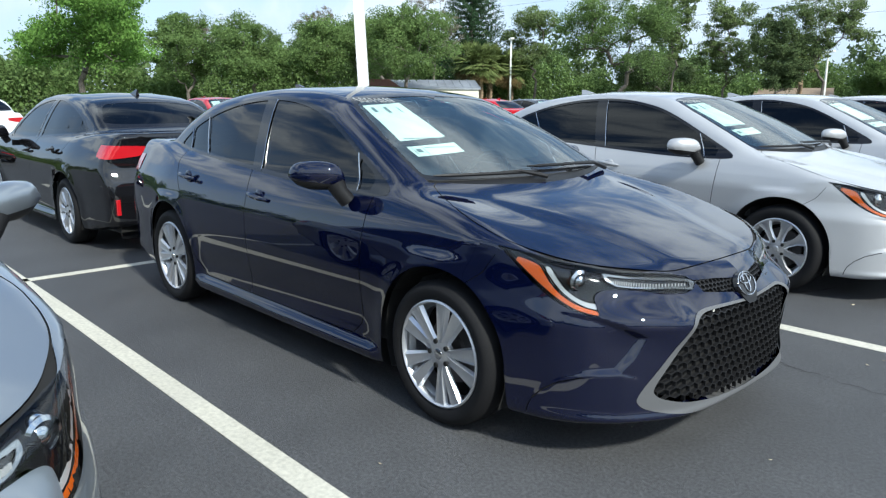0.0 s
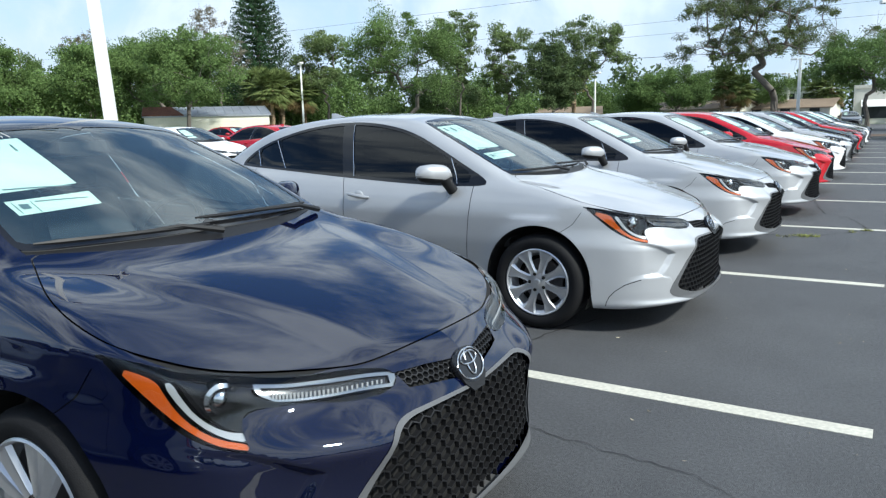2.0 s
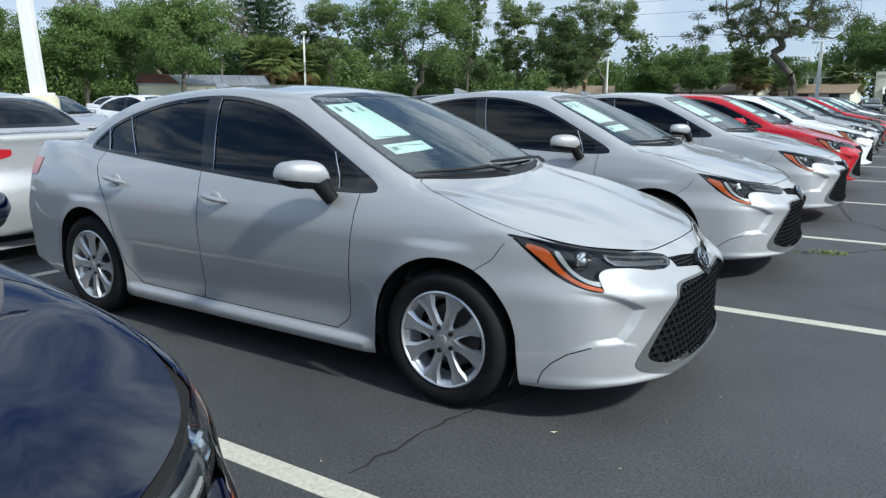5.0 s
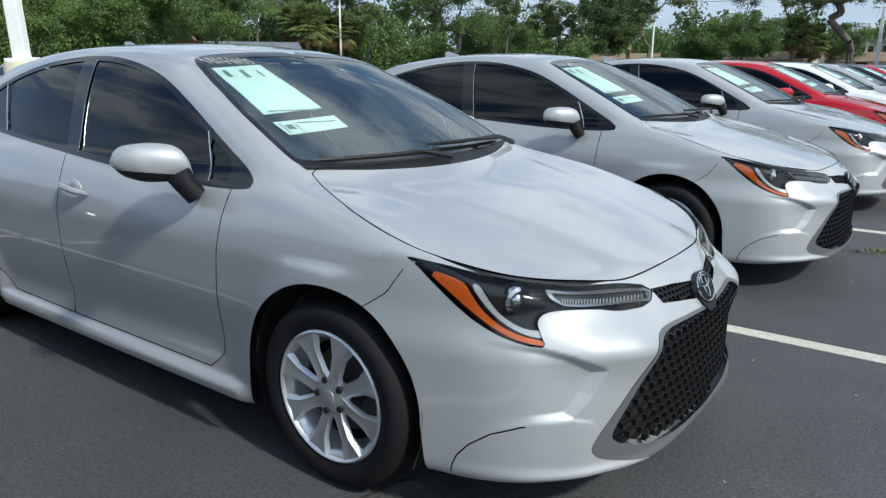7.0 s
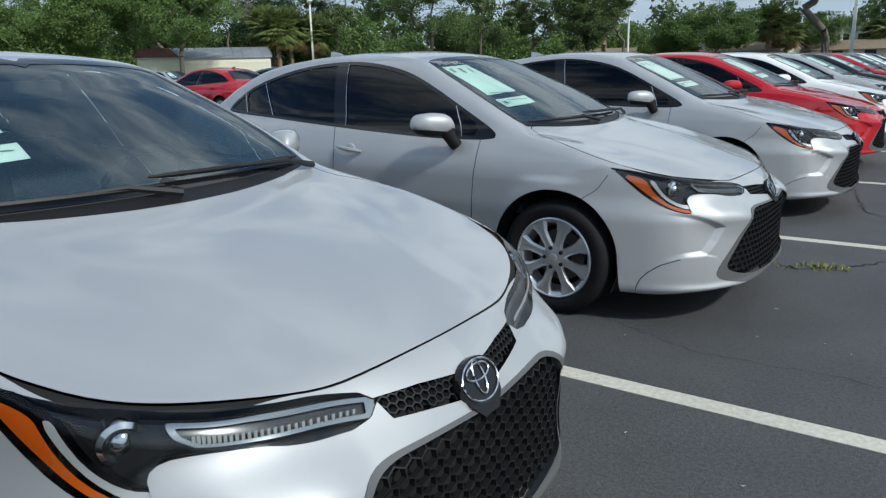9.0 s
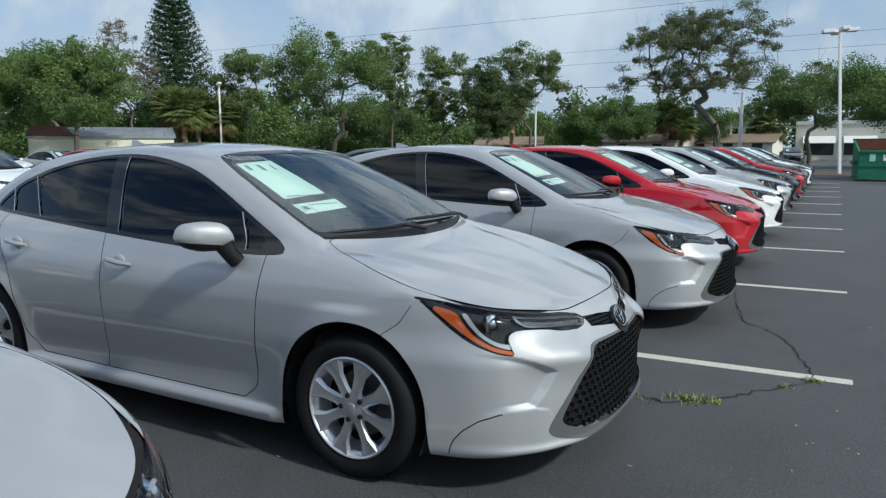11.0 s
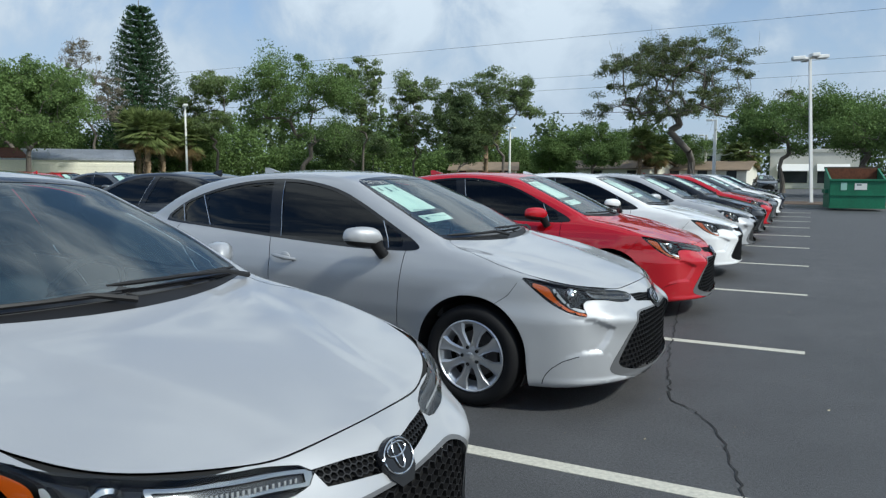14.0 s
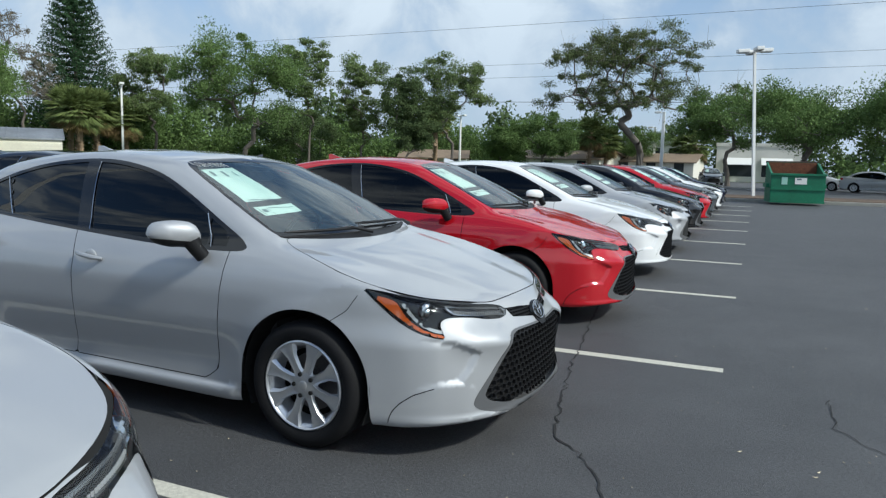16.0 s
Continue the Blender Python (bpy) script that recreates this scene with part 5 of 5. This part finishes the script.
M_STUCCO = mottled(material("white_stucco", (0.72, 0.70, 0.62), 0.85), (0.5, 15), (0.06, 0.05))
M_DARKGLASS = material("house_window", (0.03, 0.035, 0.04), 0.1)


def gable_house(x, y, turn, w, d, eave, ridge, wall, roof, label, windows=3, category="house", name="house"):
    b = new(name, None)
    b.matrix_basis = pose(x, y, 0, 0, 0, turn)
    bm = bmesh.new()
    prof = [(-d / 2, 0), (d / 2, 0), (d / 2, eave), (0, ridge), (-d / 2, eave)]
    solid([(-w / 2, p, q) for p, q in prof], [(w / 2, p, q) for p, q in prof], bm)
    part("wall", bm, wall, b)
    o, t = (0.12 if name == "shed" else 0.35), 0.10
    for s in (-1, 1):
        k = (ridge - eave) / (d / 2)
        a = [(s * (d / 2 + o), eave - k * o), (0, ridge), (0, ridge + t), (s * (d / 2 + o), eave - k * o + t)]
        part("roof", solid([(-w / 2 - o, p, q + 0.01) for p, q in a], [(w / 2 + o, p, q + 0.01) for p, q in a]), roof, b)
        n = max(4, int(w / 0.6))
        if roof is M_METALROOF:
            for i in range(n + 1):
                xx = -w / 2 - o + (w + 2 * o) * i / n
                part("roof_seam", solid([(xx - 0.02, s * (d / 2 + o), eave - k * o + t), (xx + 0.02, s * (d / 2 + o), eave - k * o + t), (xx + 0.02, 0, ridge + t), (xx - 0.02, 0, ridge + t)],
                                        [(xx - 0.02, s * (d / 2 + o), eave - k * o + t + 0.05), (xx + 0.02, s * (d / 2 + o), eave - k * o + t + 0.05), (xx + 0.02, 0, ridge + t + 0.05), (xx - 0.02, 0, ridge + t + 0.05)]), roof, b)
    for i in range(windows):
        xx = -w / 2 + w * (i + 0.5) / windows
        wd = part("window", block((xx - 0.6, -d / 2 - 0.04, 0.9), (xx + 0.6, -d / 2 - 0.01, 2.0)), M_STUCCO, b)
        part("pane", block((xx - 0.52, -d / 2 - 0.06, 0.98), (xx + 0.52, -d / 2 - 0.045, 1.92)), M_DARKGLASS, wd)
    return tagged(b, label, category)


shed = gable_house(-44.15, 37.6, 52, 8.8, 7.5, 2.25, 2.95, M_SIDING, M_METALROOF, "low cream metal shed with a rust-stained roof", 0, "shed", "shed")
bm = block((-4.46, -2.0, 0.0), (-4.405, 1.0, 1.55))
part("shutter", bm, M_SIDINGGREY, shed, "grey roll-up shutter")
for i in range(10):
    part("siding_board", block((-4.4, -3.785, 0.05 + i * 0.2), (4.4, -3.755, 0.235 + i * 0.2)), M_SIDING, shed)
part("roof_rust", solid([(-4.52, -3.85, 2.26), (-1.7, -3.85, 2.26), (-2.5, -0.2, 3.05), (-4.52, -0.2, 3.05)], [(-4.52, -3.85, 2.41), (-1.7, -3.85, 2.41), (-2.5, -0.2, 3.09), (-4.52, -0.2, 3.09)]), M_RUST, shed, "rust-brown stained roof sheets")
gable_house(-18.5, 88.5, -12, 12, 8, 2.1, 3.0, M_SIDING, M_TANROOF, "low house with a tan shingle roof")
gable_house(-31, 80, 20, 7, 6, 1.9, 2.7, M_SIDING, M_TANROOF, "low house with a tan roof among the trees")
gable_house(-8.5, 92, -5, 9, 7, 2.0, 2.9, M_STUCCO, M_TANROOF, "small house with a low tan roof")

bld = new("shop_building", None)
bld.matrix_basis = pose(2.0, 95, 0, 0, 0, 3)
part("wall", block((-4.4, 0, 0), (4.4, 10, 4.2)), M_STUCCO, bld)
part("parapet", block((-4.5, -0.1, 4.0), (4.5, 0.0, 4.35)), M_STUCCO, bld)
for i in range(2):
    a = part("awning", solid([(-3.7 + 4 * i, -1.0, 1.9), (-0.5 + 4 * i, -1.0, 1.9), (-0.5 + 4 * i, -0.02, 2.6), (-3.7 + 4 * i, -0.02, 2.6)], [(-3.7 + 4 * i, -1.0, 1.96), (-0.5 + 4 * i, -1.0, 1.96), (-0.5 + 4 * i, -0.02, 2.7), (-3.7 + 4 * i, -0.02, 2.7)]), M_SIGN, bld, "white sloped awning")
    part("window", block((-3.6 + 4 * i, -0.05, 0.6), (-0.6 + 4 * i, -0.01, 2.0)), M_DARKGLASS, bld)
tagged(bld, "white flat-roofed shop with white awnings", "building")
apt = new("apartment_building", None)
apt.matrix_basis = pose(-13, 108, 0, 0, 0, -6)
part("wall", block((-6, 0, 0), (6, 9, 4.6)), M_STUCCO, apt)
part("roof", block((-6.3, -0.6, 4.6), (6.3, 9.3, 4.85)), M_SIDINGGREY, apt)
for i in range(5):
    part("window", block((-5.2 + 2.3 * i, -0.05, 2.9), (-3.9 + 2.3 * i, -0.01, 4.0)), M_DARKGLASS, apt)
part("balcony_rail", block((-6, -0.9, 2.4), (6, -0.86, 2.55)), M_SIGN, apt)
for i in range(24):
    part("baluster", block((-5.9 + 0.5 * i, -0.9, 1.7), (-5.84 + 0.5 * i, -0.86, 2.4)), M_SIGN, apt)
tagged(apt, "white two-storey building with a railed balcony", "building")

# ---- trees ----
M_BARK = mottled(material("bark", (0.15, 0.13, 0.11), 0.9), (2, 25), (0.2, 0.3), 0.6, 30)


def leaf_material(name, color, spread=0.28):
    """Leaf: part of the light passes through it."""
    m = mottled(material(name, color, 0.55), (0.35, 2.5), (0.2, 0.25), island=spread)
    t = m.node_tree
    b = t.nodes["Principled BSDF"]
    b.inputs["Specular IOR Level"].default_value = 0.08
    mix, tr = t.nodes.new("ShaderNodeMixShader"), t.nodes.new("ShaderNodeBsdfTranslucent")
    mix.inputs[0].default_value = 0.28
    t.links.new(b.inputs["Base Color"].links[0].from_socket, tr.inputs[0])
    t.links.new(b.outputs[0], mix.inputs[1])
    t.links.new(tr.outputs[0], mix.inputs[2])
    t.links.new(mix.outputs[0], t.nodes["Material Output"].inputs[0])
    return m


LEAF = {"leafy": leaf_material("oak_leaf", (0.135, 0.205, 0.068)), "green": leaf_material("bright_leaf", (0.15, 0.275, 0.06)), "sparse": leaf_material("thin_leaf", (0.16, 0.215, 0.085)),
        "bare": leaf_material("dry_twig_leaf", (0.21, 0.19, 0.14)), "vine": leaf_material("vine_leaf", (0.105, 0.148, 0.062)), "spread": leaf_material("grey_oak_leaf", (0.125, 0.155, 0.066)),
        "pine": leaf_material("pine_needle", (0.048, 0.092, 0.042), 0.3), "palm": leaf_material("palm_frond", (0.17, 0.215, 0.075), 0.4), "dry": leaf_material("dry_frond", (0.26, 0.19, 0.09), 0.3)}


def leaf_mesh(name, C, size, seed, flat=0.35):
    """Small pointed leaves at the places C."""
    rng = np.random.RandomState(seed)
    n = len(C)
    u = rng.normal(size=(n, 3))
    u /= np.linalg.norm(u, axis=1, keepdims=True)
    w = rng.normal(size=(n, 3))
    w[:, 2] *= flat
    v = np.cross(u, w)
    v /= np.maximum(np.linalg.norm(v, axis=1, keepdims=True), 1e-6)
    s = size * rng.uniform(0.5, 1.25, (n, 1))
    q = np.stack([C - u * s, C + u * s * 0.8 - v * s * 0.6, C + u * s * 0.8 + v * s * 0.6], 1).reshape(-1, 3)
    me = bpy.data.meshes.new(name)
    me.vertices.add(3 * n)
    me.vertices.foreach_set("co", q.astype(np.float32).ravel())
    me.loops.add(3 * n)
    me.loops.foreach_set("vertex_index", np.arange(3 * n, dtype=np.int32))
    me.polygons.add(n)
    me.polygons.foreach_set("loop_start", np.arange(0, 3 * n, 3, dtype=np.int32))
    me.update()
    me.validate()
    return me


def limb_mesh(segs, sides=5):
    """Tapered five-sided limbs from point to point."""
    A, B = np.array([q[0] for q in segs]), np.array([q[1] for q in segs])
    ra, rb = np.array([q[2] for q in segs]), np.array([q[3] for q in segs])
    d = B - A
    d /= np.maximum(np.linalg.norm(d, axis=1, keepdims=True), 1e-6)
    u = np.cross(d, np.where(np.abs(d[:, 2:]) > 0.8, (1.0, 0, 0), (0, 0, 1.0)))
    u /= np.maximum(np.linalg.norm(u, axis=1, keepdims=True), 1e-6)
    v = np.cross(d, u)
    n = len(segs)
    ang = 2 * np.pi * np.arange(sides) / sides
    ring = u[:, None] * np.cos(ang)[None, :, None] + v[:, None] * np.sin(ang)[None, :, None]
    V = np.concatenate([A[:, None] + ring * ra[:, None, None], B[:, None] + ring * rb[:, None, None]], 1).reshape(-1, 3)
    k = np.arange(sides)
    face = np.stack([k, (k + 1) % sides, sides + (k + 1) % sides, sides + k], 1)
    F = (face[None] + (2 * sides * np.arange(n))[:, None, None]).reshape(-1, 4)
    me = bpy.data.meshes.new("limbs")
    me.from_pydata(V.tolist(), [], F.tolist())
    me.shade_smooth()
    return me


def tree(kind, x, y, w, top, low, seed, label, dens=1.0):
    """Trunk, limbs that branch towards clumps of leaves, and the leaves themselves. The crown is made of uneven lobes."""
    rnd = random.Random(seed)
    rng = np.random.RandomState(seed)
    t = new("tree", None)
    t.matrix_basis = pose(x, y, 0)
    h = top - low
    many, lobes, lobe, rad, per = {"leafy": (120, 14, 0.40, 0.070, 430), "green": (140, 16, 0.40, 0.066, 430), "sparse": (125, 14, 0.34, 0.056, 260), "bare": (140, 14, 0.34, 0.042, 110),
                                   "vine": (110, 12, 0.42, 0.074, 430), "spread": (280, 24, 0.31, 0.033, 360)}[kind]
    mid = np.array((0, 0, low + h / 2))
    size = np.array((w / 2, w / 2 * 0.85, h / 2)) * 1.12
    L = []
    while len(L) < lobes:
        p = rng.uniform(-1, 1, 3)
        r = np.linalg.norm(p)
        if 0.3 < r < 1 and not (kind == "spread" and p[2] < -0.45):
            L.append(p / r * rng.uniform(0.45, 0.80))
    centres = []
    while len(centres) < many:
        p = rng.normal(size=3)
        p = L[rng.randint(lobes)] + p / np.linalg.norm(p) * lobe * rng.uniform(0.2, 1) ** 0.5
        if np.linalg.norm(p) < 1.02 and p[2] > -0.85:
            centres.append(p * size + mid)
    fork = low * (0.75 if kind != "spread" else 0.6)
    tr = max(0.11, w * 0.020)
    lean = rnd.uniform(-0.4, 0.4)
    root = np.array((lean, 0.0, fork))
    bm = tube([(0, 0, -0.1), (lean * 0.2, 0.1, fork * 0.45), (lean, 0, fork)], [tr * 1.35, tr, tr * 0.9], 8)
    part("trunk", bm, M_BARK, t, "grey-brown trunk", smooth=True)
    N, parent, weight = [root], [-1], [0]
    for c in sorted(centres, key=lambda q: np.linalg.norm(q - root)):
        A = np.array(N)
        d = c - A
        i = int(np.argmin(np.linalg.norm(d, axis=1) + 0.7 * np.maximum(0, -d[:, 2]) + 0.12 * np.linalg.norm(A - root, axis=1)))
        a, far = N[i], np.linalg.norm(c - N[i])
        k = max(1, min(4, int(far / (0.07 * w)) + 1))
        for j in range(1, k + 1):
            q = a + (c - a) * j / k
            if j < k:
                q = q + rng.normal(size=3) * far * (0.09, 0.09, 0.06) + (0, 0, far * 0.06)
            N.append(q)
            parent.append(i)
            weight.append(0)
            i = len(N) - 1
        while i >= 0:
            weight[i] += 1
            i = parent[i]
    thick = [max(0.013, tr * 0.85 * (v / many) ** 0.5) for v in weight]
    segs = [(N[parent[i]], N[i], min(thick[parent[i]], thick[i] * 1.25), thick[i]) for i in range(1, len(N))]
    for c in centres if kind in ("bare", "sparse", "spread") else ():
        for _ in range(3):
            segs.append((c, c + rng.normal(size=3) * w * 0.045, 0.014, 0.007))
    put("limb_framework", limb_mesh(segs), M_BARK, t, "forked grey-brown limbs")
    n = int(per * dens)
    centres = np.array(centres)
    d = rng.normal(size=(many, n, 3))
    far = np.linalg.norm(d, axis=2, keepdims=True)
    d = d / far * np.minimum(far, 1.3 + 1.1 * rng.uniform(size=far.shape)) * np.clip(rng.normal(1, 0.3, (many, 1, 3)), 0.5, 1.6)
    C = centres[:, None] + d * rng.uniform(0.55, 1.35, (many, 1, 1)) * rad * (0.5 * w + 3.0) * 0.72 * (1.2, 1.2, 0.75)
    C = C[rng.uniform(size=(many, n)) < rng.uniform(0.45, 1, (many, 1))]
    put("crown", leaf_mesh("crown", C, 0.084 if kind != "bare" else 0.062, seed), LEAF[kind], t, "crown of many small leaves")
    return tagged(t, label, "tree", "trees")


TREES = (
    ("leafy", -39.6, 32.0, 8.2, 8.0, 3.1), ("bare", -51.6, 46.1, 6.2, 12.4, 5.0), ("sparse", -44.6, 52.5, 6.4, 10.2, 4.4), ("leafy", -34.1, 50.8, 10.5, 10.9, 2.8),
    ("sparse", -34.0, 59.5, 4.2, 12.1, 4.4), ("sparse", -30.0, 61.9, 6.2, 10.5, 2.8), ("vine", -24.6, 60.2, 4.3, 9.2, 1.6), ("sparse", -22.1, 63.4, 6.6, 10.5, 4.0),
    ("leafy", -21.4, 75.4, 4.7, 5.1, 1.6), ("leafy", -17.8, 76.5, 7.0, 6.7, 2.3), ("spread", -9.3, 83.3, 20.5, 15.4, 4.8), ("leafy", 5.3, 62.1, 11.7, 7.6, 2.9),
    ("leafy", -0.2, 70.7, 9.5, 8.0, 2.8), ("leafy", 12.0, 60.5, 12.1, 8.2, 2.7), ("green", -41.9, 10.6, 9.2, 7.9, 3.2), ("leafy", -54.5, 22.3, 7.4, 7.5, 2.6),
    ("leafy", -48.9, 25.2, 7.6, 7.4, 2.6), ("leafy", -46.5, 29.5, 6.9, 7.3, 2.4), ("bare", -56.3, 35.7, 4.6, 9.6, 4.6), ("bare", -65.1, 28.1, 5.2, 8.8, 4.2),
    ("leafy", -66.7, 9.8, 10.4, 4.6, 1.5), ("leafy", -70.2, 17.0, 6.1, 5.2, 1.8), ("leafy", -46.9, 36.3, 8.6, 8.6, 3.2), ("vine", -56, 42, 8.5, 8.4, 1.5), ("leafy", -62, 34, 9.5, 7.8, 1.8),
    ("vine", -38, 64, 8.5, 7.2, 1.4), ("leafy", -52, 55, 9, 7.8, 1.8), ("leafy", 22, 66, 12, 8.4, 2.4), ("leafy", -11.9, 90, 9, 6.2, 1.6))
WORDS = {"leafy": "leafy green oak with a rounded crown", "bare": "thin brownish tree with nearly bare twigs", "sparse": "sparse oak with open limbs and gaps", "vine": "dark tree overgrown with vines",
         "spread": "tall spreading live oak with open limbs", "green": "bright green tree with a wide flat crown"}
for i, (kind, x, y, w, top, low) in enumerate(TREES):
    tree(kind, x, y, w, top, low, 20 + i, WORDS[kind])


def norfolk_pine(x, y, h):
    t = new("pine_tree", None)
    t.matrix_basis = pose(x, y, 0)
    part("trunk", tube([(0, 0, 0), (0, 0, h * 0.6), (0, 0, h)], [0.26, 0.15, 0.03], 8), M_BARK, t, smooth=True)
    rng = np.random.RandomState(3)
    C, bm = [], bmesh.new()
    z = 3.0
    while z < h - 0.3:
        L = 4.6 * (1 - (z - 3) / (h - 2.4)) ** 0.85 + 0.25
        k = 9
        for i in range(k):
            a = 6.283 * (i + rng.uniform(-0.2, 0.2)) / k + z
            tip = np.array([math.cos(a) * L, math.sin(a) * L, z + 0.22 * L])
            mid = np.array([math.cos(a) * L * 0.5, math.sin(a) * L * 0.5, z - 0.04 * L])
            tube([(0, 0, z), mid, tip], [0.04, 0.03, 0.01], 4, bm)
            u = rng.uniform(0.08, 1, (190, 1))
            p = np.where(u < 0.5, mid * u * 2 + np.array([0, 0, z]) * (1 - 2 * u), mid * (2 - 2 * u) + tip * (2 * u - 1))
            C.append(p + rng.normal(size=(190, 3)) * (0.13, 0.13, 0.08) * (0.6 + L * 0.25))
        z += 0.55
    part("branch_framework", bm, M_BARK, t)
    put("needles", leaf_mesh("needles", np.concatenate(C), 0.10, 5), LEAF["pine"], t, "tiers of dark green needles")
    return tagged(t, "tall dark conifer with tiered branches", "tree", "trees")


norfolk_pine(-51.6, 51.0, 16.5)
M_PALMTRUNK = mottled(material("palm_boots", (0.30, 0.215, 0.14), 0.9), (4, 20), (0.25, 0.25), 0.6, 20)


def palm(x, y, top, seed, skirt=0.4, r=1.7):
    rnd = random.Random(seed)
    t = new("palm_tree", None)
    t.matrix_basis = pose(x, y, 0)
    h = top - r * 0.7
    part("trunk", tube([(0, 0, 0), (0.1, 0, h * 0.5), (0, 0, h)], [0.24, 0.21, 0.26], 10), M_PALMTRUNK, t, "rough palm trunk", smooth=True)
    bm = bmesh.new()
    for i in range(70):
        z = h * (0.25 + 0.72 * i / 70)
        a = i * 2.4
        c, s = math.cos(a), math.sin(a)
        solid([(c * 0.2 - s * 0.06, s * 0.2 + c * 0.06, z), (c * 0.2 + s * 0.06, s * 0.2 - c * 0.06, z), (c * 0.24, s * 0.24, z + 0.1)],
              [(c * 0.33 - s * 0.03, s * 0.33 + c * 0.03, z + 0.16), (c * 0.33 + s * 0.03, s * 0.33 - c * 0.03, z + 0.16), (c * 0.3, s * 0.3, z + 0.2)], bm)
    part("boot_layer", bm, M_PALMTRUNK, t, "criss-cross stubs of old fronds")
    for name, mat, n, lo, hi in (("fronds", LEAF["palm"], 60, -0.95, 1.4), ("dead_fronds", LEAF["dry"], int(22 * skirt * 2), -1.35, -0.7)):
        bm = bmesh.new()
        for i in range(n):
            a, e_ = i * 2.4 + rnd.uniform(-0.3, 0.3), rnd.uniform(lo, hi)
            d = Vector((math.cos(a) * math.cos(e_), math.sin(a) * math.cos(e_), math.sin(e_)))
            sidev = Vector((-math.sin(a), math.cos(a), 0))
            up = sidev.cross(d)
            base = Vector((0, 0, h)) + d * 0.45 * r
            tube([Vector((0, 0, h)), base], 0.02, 4, bm)
            for k in range(19):
                f = (k / 18 - 0.5) * 2.7
                tip = base + (d * math.cos(f) + sidev * math.sin(f)) * r * rnd.uniform(0.38, 0.56) - Vector((0, 0, 1)) * r * 0.18 * abs(math.cos(e_))
                m = (base + tip) / 2 + up * 0.05
                w_ = (sidev * math.cos(f) - d * math.sin(f)) * 0.05
                bm.faces.new([bm.verts.new(p) for p in (base, m + w_, tip, m - w_)])
        part(name, bm, mat, t, "fan-shaped palm fronds" if name == "fronds" else "hanging dry brown fronds")
    return tagged(t, "cabbage palm with fan fronds and rough trunk", "palm", "palms")


for i, (x, y, top, sk) in enumerate(((-44.6, 45.2, 6.2, 0.1), (-46.4, 48.3, 6.4, 0.8), (-45.8, 50.6, 6.0, 1.0), (-47.5, 46.8, 6.6, 0.6), (-25.9, 68.4, 7.4, 0.2), (-14.4, 82.4, 6.4, 0.7), (-13.2, 84.7, 5.6, 1.0), (-4.7, 93.0, 5.6, 0.8), (-6.0, 94.0, 5.0, 0.6))):
    palm(x, y, top, i, sk, 2.2)

# shrubs and far woods that close the edge of the place
rng = np.random.RandomState(8)


def thicket(name, pts, depth, height, n, size, mat, label, seed):
    P = np.array(pts, float)
    seg = np.linalg.norm(np.diff(P, axis=0), axis=1)
    cum = np.r_[0, np.cumsum(seg)]
    s = rng.uniform(0, cum[-1], n)
    i = np.clip(np.searchsorted(cum, s) - 1, 0, len(seg) - 1)
    u = (s - cum[i]) / seg[i]
    base = P[i] * (1 - u[:, None]) + P[i + 1] * u[:, None]
    d = (P[i + 1] - P[i]) / seg[i][:, None]
    k = rng.uniform(0, 1, n)
    off = (k - 0.3) * depth
    hmax = height * (0.62 + 0.22 * np.sin(s * 0.42) + 0.16 * np.sin(s * 1.13 + 2) + 0.10 * np.sin(s * 2.9 + 1))
    z = hmax * rng.uniform(0, 1, n) ** 0.6
    C = np.stack([base[:, 0] - d[:, 1] * off, base[:, 1] + d[:, 0] * off, z], 1)
    C[:, :2] += rng.normal(size=(n, 2)) * 0.3
    return tagged(put(name, leaf_mesh(name, C, size, seed), mat, None), label, "shrubs", kind="stuff")


EDGE = [(-72, -30), (-66, 5), (-60, 25), (-57, 42), (-50, 60), (-38, 74), (-28, 88), (-18, 106)]
thicket("shrubs", EDGE, 5.5, 7.2, 150000, 0.17, LEAF["leafy"], "dense green shrubs along the edge of the lot", 1)
thicket("undergrowth", EDGE, 3.0, 3.4, 16000, 0.15, LEAF["sparse"], "yellow-green undergrowth below the trees", 2)
FARWOOD = [(60, -85), (10, -80), (-50, -80), (-105, -60), (-95, 10), (-80, 50), (-60, 85), (-40, 110), (-20, 125), (20, 128), (70, 120), (95, 80), (85, 0), (60, -85)]
thicket("far_woods", FARWOOD, 8, 11.0, 150000, 0.42, LEAF["vine"], "far belt of dark green woods", 3)
thicket("hedge", [(8, 72), (18, 74), (40, 70), (70, 60)], 3.5, 3.0, 7000, 0.2, LEAF["leafy"], "green shrubs beyond the kerbed island", 4)

# ---- overhead wires ----
M_WIRE = material("wire", (0.02, 0.02, 0.022), 0.6)


def wire(a, b, sag, r, label):
    a, b = Vector(a), Vector(b)
    pts = [a.lerp(b, i / 24) - Vector((0, 0, sag * 4 * (i / 24) * (1 - i / 24))) for i in range(25)]
    return tagged(part("overhead_wire", tube(pts, r, 5), M_WIRE, None), label, "wire", "overhead wires")


wire((-130, 8, 4.4), (45, 108, 9.6), 0.6, 0.022, "black overhead cable strung behind the trees")
for z, r in ((8.3, 0.010), (9.3, 0.010), (12.3, 0.012)):
    wire((-120, 65.5, z + 0.4), (80, 58, z + 0.4), 0.5, r, "thin overhead power wire")
M_WOODPOLE = mottled(material("wood_pole", (0.22, 0.18, 0.14), 0.9), (2, 20), (0.2, 0.2))
for x, y in ((-130, 8), (45, 108), (-120, 65.5), (80, 58)):
    tagged(part("utility_pole", tube([(x, y, 0), (x, y, 15)], [0.17, 0.12], 8), M_WOODPOLE, None), "weathered wooden utility pole", "pole", "utility poles")
